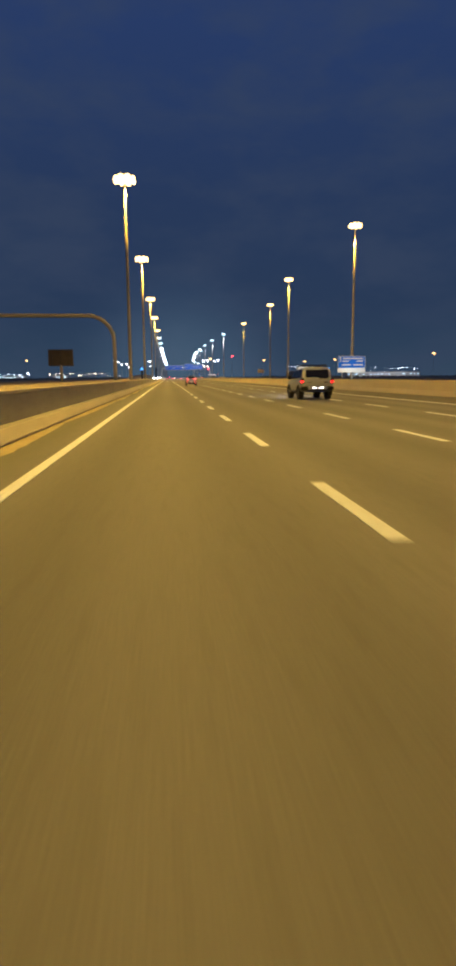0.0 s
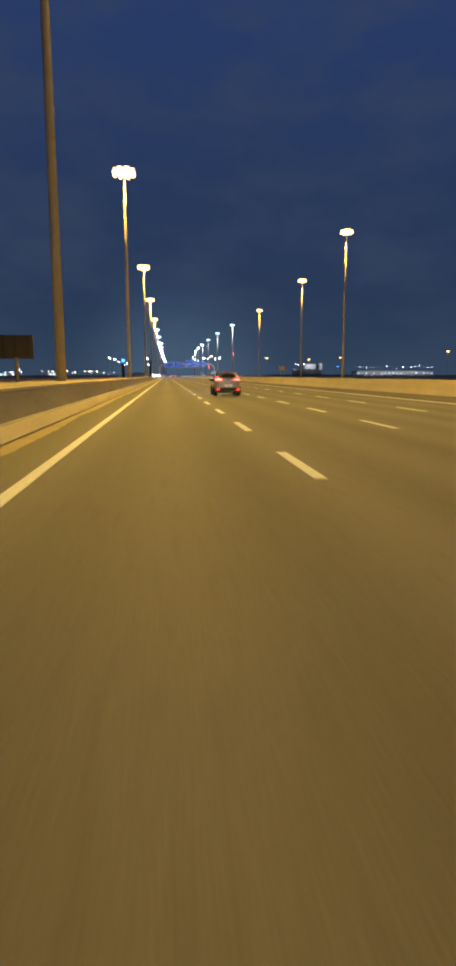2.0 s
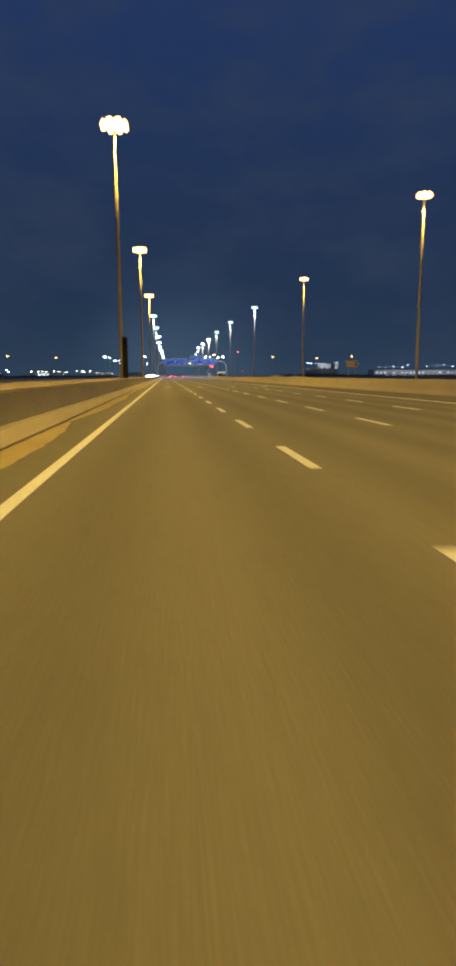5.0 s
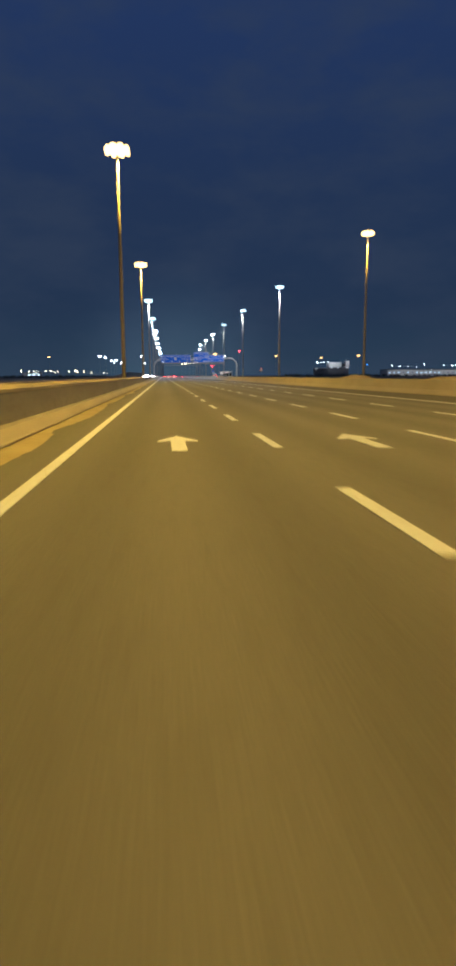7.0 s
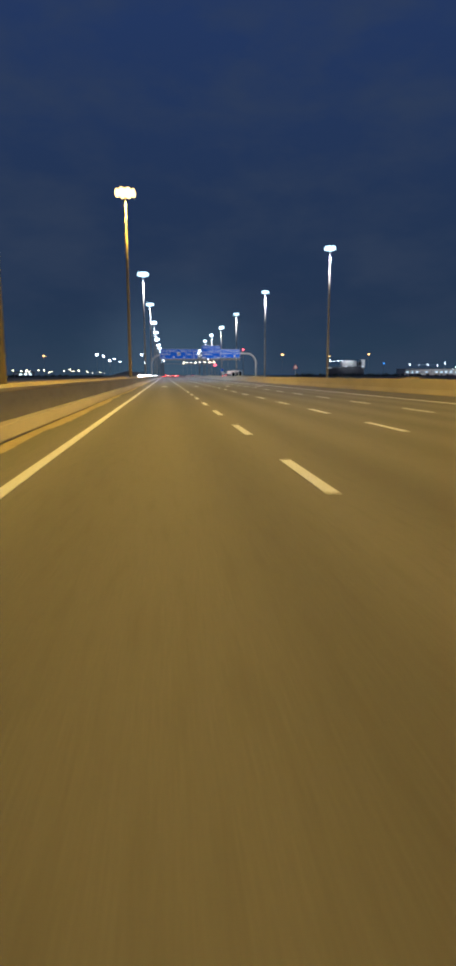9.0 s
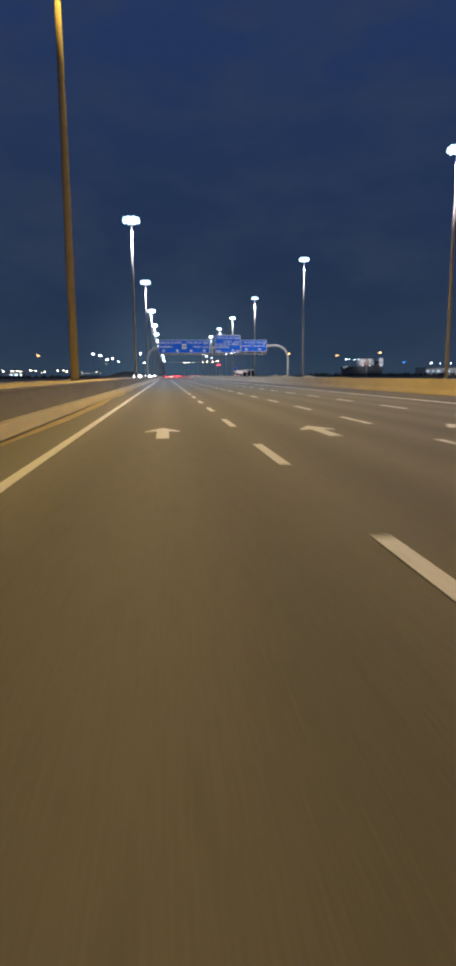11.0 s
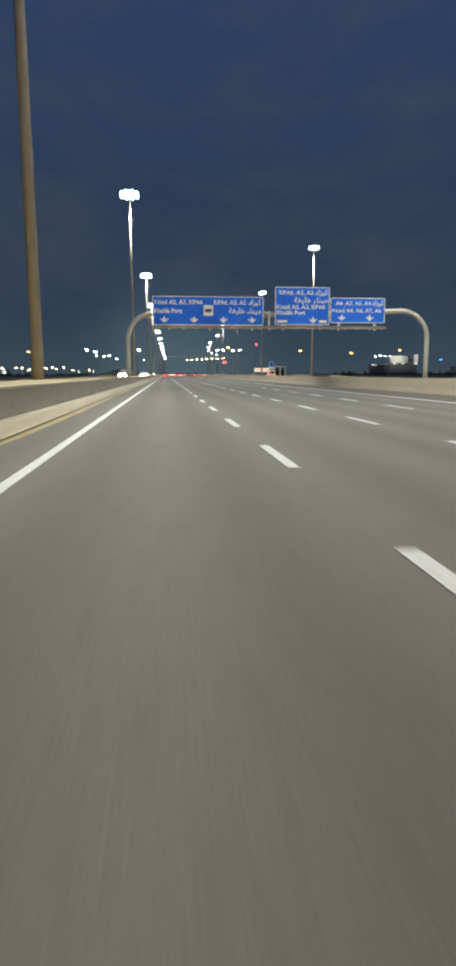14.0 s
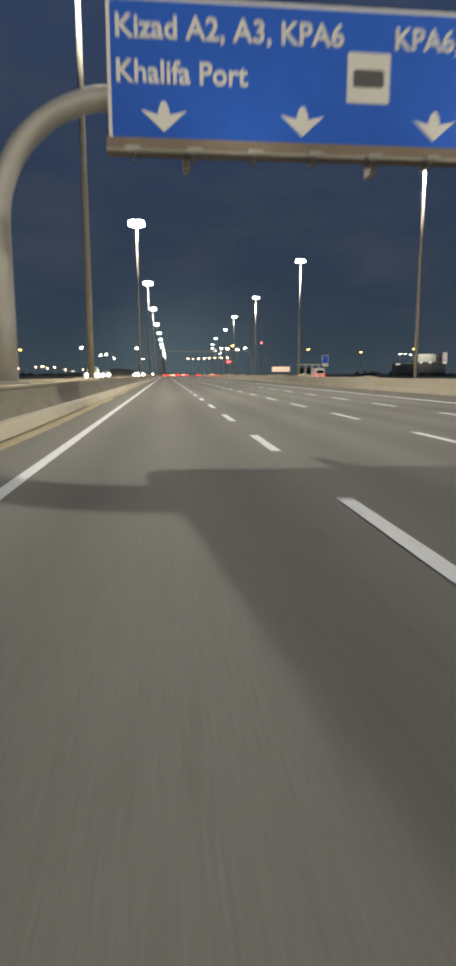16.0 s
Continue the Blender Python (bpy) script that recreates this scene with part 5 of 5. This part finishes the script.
tall_warm = far_lamp(40, GLOW_FAR_WARM, "tall distant lamp glowing warm orange", 3.0)
tall_white = far_lamp(36, GLOW_FAR_WHITE, "tall distant lamp glowing white", 2.5)
mid_white = far_lamp(17.3, GLOW_FAR_WHITE, "distant lamp glowing cold white", 1.3)
ramp_lamp = far_lamp(25, GLOW_FAR_PALE, "distant ramp lamp glowing pale", 1.6)
low_white = far_lamp(10, GLOW_FAR_WHITE, "small distant lamp glowing cold white", 1.5)
low_warm = far_lamp(9.5, GLOW_FAR_PALE, "small distant lamp glowing pale", 1.3)
tall_warm.matrix_basis = pose(225, 1490, 0)
for x, y in ((346, 1605), (385, 1460), (460, 1080), (-229, 1542), (-303, 1435), (92, 1365)):
    copy_thing(tall_warm, pose(x, y, 0))
tall_white.matrix_basis = pose(-110, 1356, 0)
for x, y in ((-107, 1436), (-118, 1696), (-102, 1636), (-110, 1909), (-37, 1356), (-51, 1996), (76, 1362), (85, 1370), (101, 1385), (107, 1350)):
    copy_thing(tall_white, pose(x, y, 0))
ramp_lamp.matrix_basis = pose(36, 1500, 0)
for i in range(1, 8):
    copy_thing(ramp_lamp, pose(36 + i * 7.4, 1500 - i * 14, 0))
rng = random.Random(33)
low_warm.matrix_basis = pose(-222, 1250, 0)
for i in range(15):
    copy_thing(low_warm, pose(-214 + i * 9.3 + rng.uniform(-3.5, 3.5), 1250 + rng.uniform(-50, 50), 0) @ Matrix.Scale(rng.uniform(0.5, 1.05), 4))
low_white.matrix_basis = pose(-338, 1290, 0)
for i in range(9):
    copy_thing(low_white, pose(-330 + i * 8.2 + rng.uniform(-4, 4), 1290 + rng.uniform(-8, 8), 0) @ Matrix.Scale(rng.uniform(0.5, 1.3), 4))
mid_white.matrix_basis = pose(189, 993, 0) @ Matrix.Diagonal((0.55, 0.55, 1, 1))
for i in range(3):
    copy_thing(mid_white, pose(193.5 + i * 4.5, 993, 0) @ Matrix.Diagonal((0.55, 0.55, 1, 1)))
# extra lamp, added only as a source for the embankment's light
copy_thing(mid_white, pose(-58, 984, 0))
for i in range(13):
    copy_thing(mid_white, pose(300 + i * 9.5 + rng.uniform(-3.5, 3.5), 1030 + rng.uniform(-12, 6), 0) @ Matrix.Scale(rng.uniform(0.45, 0.95), 4))
blue_mast = far_lamp(14.5, GLOW_BLUE, "distant mast with a glowing blue-white light", 1.6)
blue_mast.matrix_basis = pose(257, 1008, 0)
radio = thing("radio_mast", "thin distant mast with a red warning light", "mast", pose(150, 1487, 0))
part("pole", bm_tube([(0, 0, -0.1), (0, 0, 48)], [0.5, 0.15], 8), GALV, radio)
part("light", bm_tube([(0, 0, 48.0), (0, 0, 48.6), (0, 0, 49.4), (0, 0, 49.9)], [0.4, 1.0, 1.0, 0.2], 10), GLOW_RED_FAR, radio, "glowing red lamp")


twin = thing("radio_mast", "slim distant mast with two red warning lights", "mast", pose(90, 1400, 0))
part("pole", bm_tube([(0, 0, -0.1), (0, 0, 18)], [0.3, 0.15], 8), GALV, twin)
part("crossbar", bm_box(-1.6, -0.1, 17.6, 1.6, 0.1, 17.9), GALV, twin)
for x in (-1.4, 1.4):
    part("light", bm_tube([(x, -0.2, 17.9), (x, -0.2, 18.3), (x, -0.2, 19.1), (x, -0.2, 19.5)], [0.4, 0.9, 0.9, 0.2], 10), GLOW_RED_FAR, twin, "glowing red lamp")


shed_rng = random.Random(12)


def shed(at, w, d, h, lit, label):
    v = thing("distant_building", label, "building", at, group="distant buildings")
    part("wall", bm_box(-w / 2, 0, 0, w / 2, d, h, 0.1), WALL_FAR, v)
    part("roof", bm_box(-w / 2 - 0.4, -0.4, h + 0.01, w / 2 + 0.4, d + 0.4, h + 0.5, 0.05), SIGN_BACK, v)
    n = int(w / 6)
    for k in range(n):
        x = -w / 2 + (k + 0.5) * w / n
        on = shed_rng.random() < 0.55
        wide = shed_rng.uniform(0.8, 1.7)
        part("window", bm_box(x - wide, -0.08, h * 0.45, x + wide, 0.02, h * shed_rng.uniform(0.6, 0.72), 0.02), lit if on else DIM_WINDOW, v, "lit window" if on else "dim window")
    return v


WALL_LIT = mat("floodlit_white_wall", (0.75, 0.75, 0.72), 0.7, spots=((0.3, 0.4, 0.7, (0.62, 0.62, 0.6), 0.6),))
HALL_LAMP = mat("wall_lamp_glass", (0.8, 0.85, 0.9), 0.3, emit=(0.8, 0.92, 1.0), strength=1.1)
# the darkness below the floodlit hall is put into this grey
WALL_DARK = mat("shade_darkened_wall", (0.16, 0.16, 0.17), 0.8, spots=((0.25, 0.4, 0.7, (0.11, 0.11, 0.12), 0.6),))
LIT_WINDOW = mat("lit_window", (0.5, 0.6, 0.7), 0.3, emit=(0.55, 0.8, 1.0), strength=1.3)
BRIGHT_FRONT = mat("bright_lit_window", (0.5, 0.6, 0.7), 0.3, emit=(0.6, 0.88, 1.0), strength=5)
DIM_WINDOW = mat("dim_window", (0.1, 0.1, 0.12), 0.2, emit=(0.7, 0.8, 1.0), strength=0.25)
shed(pose(360, 1045, 0), 125, 30, 8, LIT_WINDOW, "long low lit terminal building on the horizon")
shed(pose(-285, 1210, 0), 46, 20, 6, BRIGHT_FRONT, "low shed with bright windows on the horizon")
shed(pose(-195, 1190, 0), 26, 14, 6.5, BRIGHT_FRONT, "small shed with a glaring lit front on the horizon")
hall = thing("distant_building", "white floodlit hall over a dark lower storey on the horizon", "building", pose(217, 995, 0), group="distant buildings")
part("wall", bm_box(-13, 0, 11.0, 3.5, 10, 17.4, 0.1), WALL_LIT, hall, "white floodlit wall")
part("link", bm_box(3.51, 2.0, 12.0, 9.0, 9, 15.5, 0.1), DARK_METAL, hall, "dark link between the two blocks")
part("end_block", bm_box(9.01, 0.5, 9.6, 13.2, 10, 18.6, 0.1), WALL_LIT, hall, "white end block")
part("lower_storey", bm_box(-12.4, 1.2, -0.05, 12.8, 9.5, 10.95, 0.1), WALL_DARK, hall, "lower storey with its shade put into a dark grey")
for x in (-9.0, -1.2, 10.9):
    part("wall_lamp", bm_box(x - 0.9, -0.35, 10.1, x + 0.9, 0.3, 10.8, 0.1), HALL_LAMP, hall, "glowing lamp below the white wall")
part("low_wing", bm_box(-30.0, 1.5, -0.05, -12.45, 9.0, 9.4, 0.1), WALL_DARK, hall, "low dark wing")
part("wing_roof", bm_box(-30.4, 1.0, 9.45, -12.45, 9.4, 10.1, 0.05), WALL_FAR, hall, "pale roof edge of the wing")
for x in (-29.0, -26.8):
    part("wall_lamp", bm_box(x - 0.7, 0.5, 8.9, x + 0.7, 1.1, 9.5, 0.1), HALL_LAMP, hall, "glowing wall lamp")


# ---- dark scrub along the horizon ----
def scrub_belt(name, x0, x1, y, depth, low, high, gap, seed, label):
    """A belt of low trees and bushes: leaf clumps of uneven size, thinning at the top, with gaps."""
    rng = random.Random(seed)
    b = bmesh.new()
    x = x0
    while x < x1:
        swell = 0.5 + 0.5 * noise.noise(Vector((x * 0.035, seed, 0.0)))
        h = low + (high - low) * max(0.0, min(1.0, swell + rng.uniform(-0.3, 0.3)))
        cy = y + rng.uniform(-depth, depth)
        for k in range(6):
            f = k / 5
            r = (0.42 - 0.24 * f) * h * rng.uniform(0.6, 1.1)
            c = Vector((x + rng.uniform(-1, 1) * h * 0.55 * (1.1 - f), cy + rng.uniform(-1, 1) * h * 0.4, r * 0.6 + (h - r) * f))
            m = Matrix.Translation(c) @ Euler((rng.uniform(0, 6), rng.uniform(0, 6), rng.uniform(0, 6))).to_matrix().to_4x4() @ Matrix.Diagonal((r, r * rng.uniform(0.6, 1.0), r * rng.uniform(0.5, 0.9), 1))
            bmesh.ops.create_icosphere(b, subdivisions=1, radius=1.0, matrix=m)
        x += gap * rng.uniform(0.5, 1.6)
    return tagged(new(name, mesh_of(name, b, FOLIAGE)), label, "scrub", "", "stuff")


scrub_belt("scrub", 140, 290, 955, 12, 1.6, 3.6, 1.7, 4, "dark belt of low trees and scrub beyond the verge")
scrub_belt("scrub", 292, 480, 955, 10, 1.2, 2.6, 1.7, 6, "thin dark belt of low scrub before the terminal")
scrub_belt("scrub", -360, -75, 1075, 15, 1.8, 3.8, 1.6, 8, "dark belt of scrub beyond the opposite carriageway")
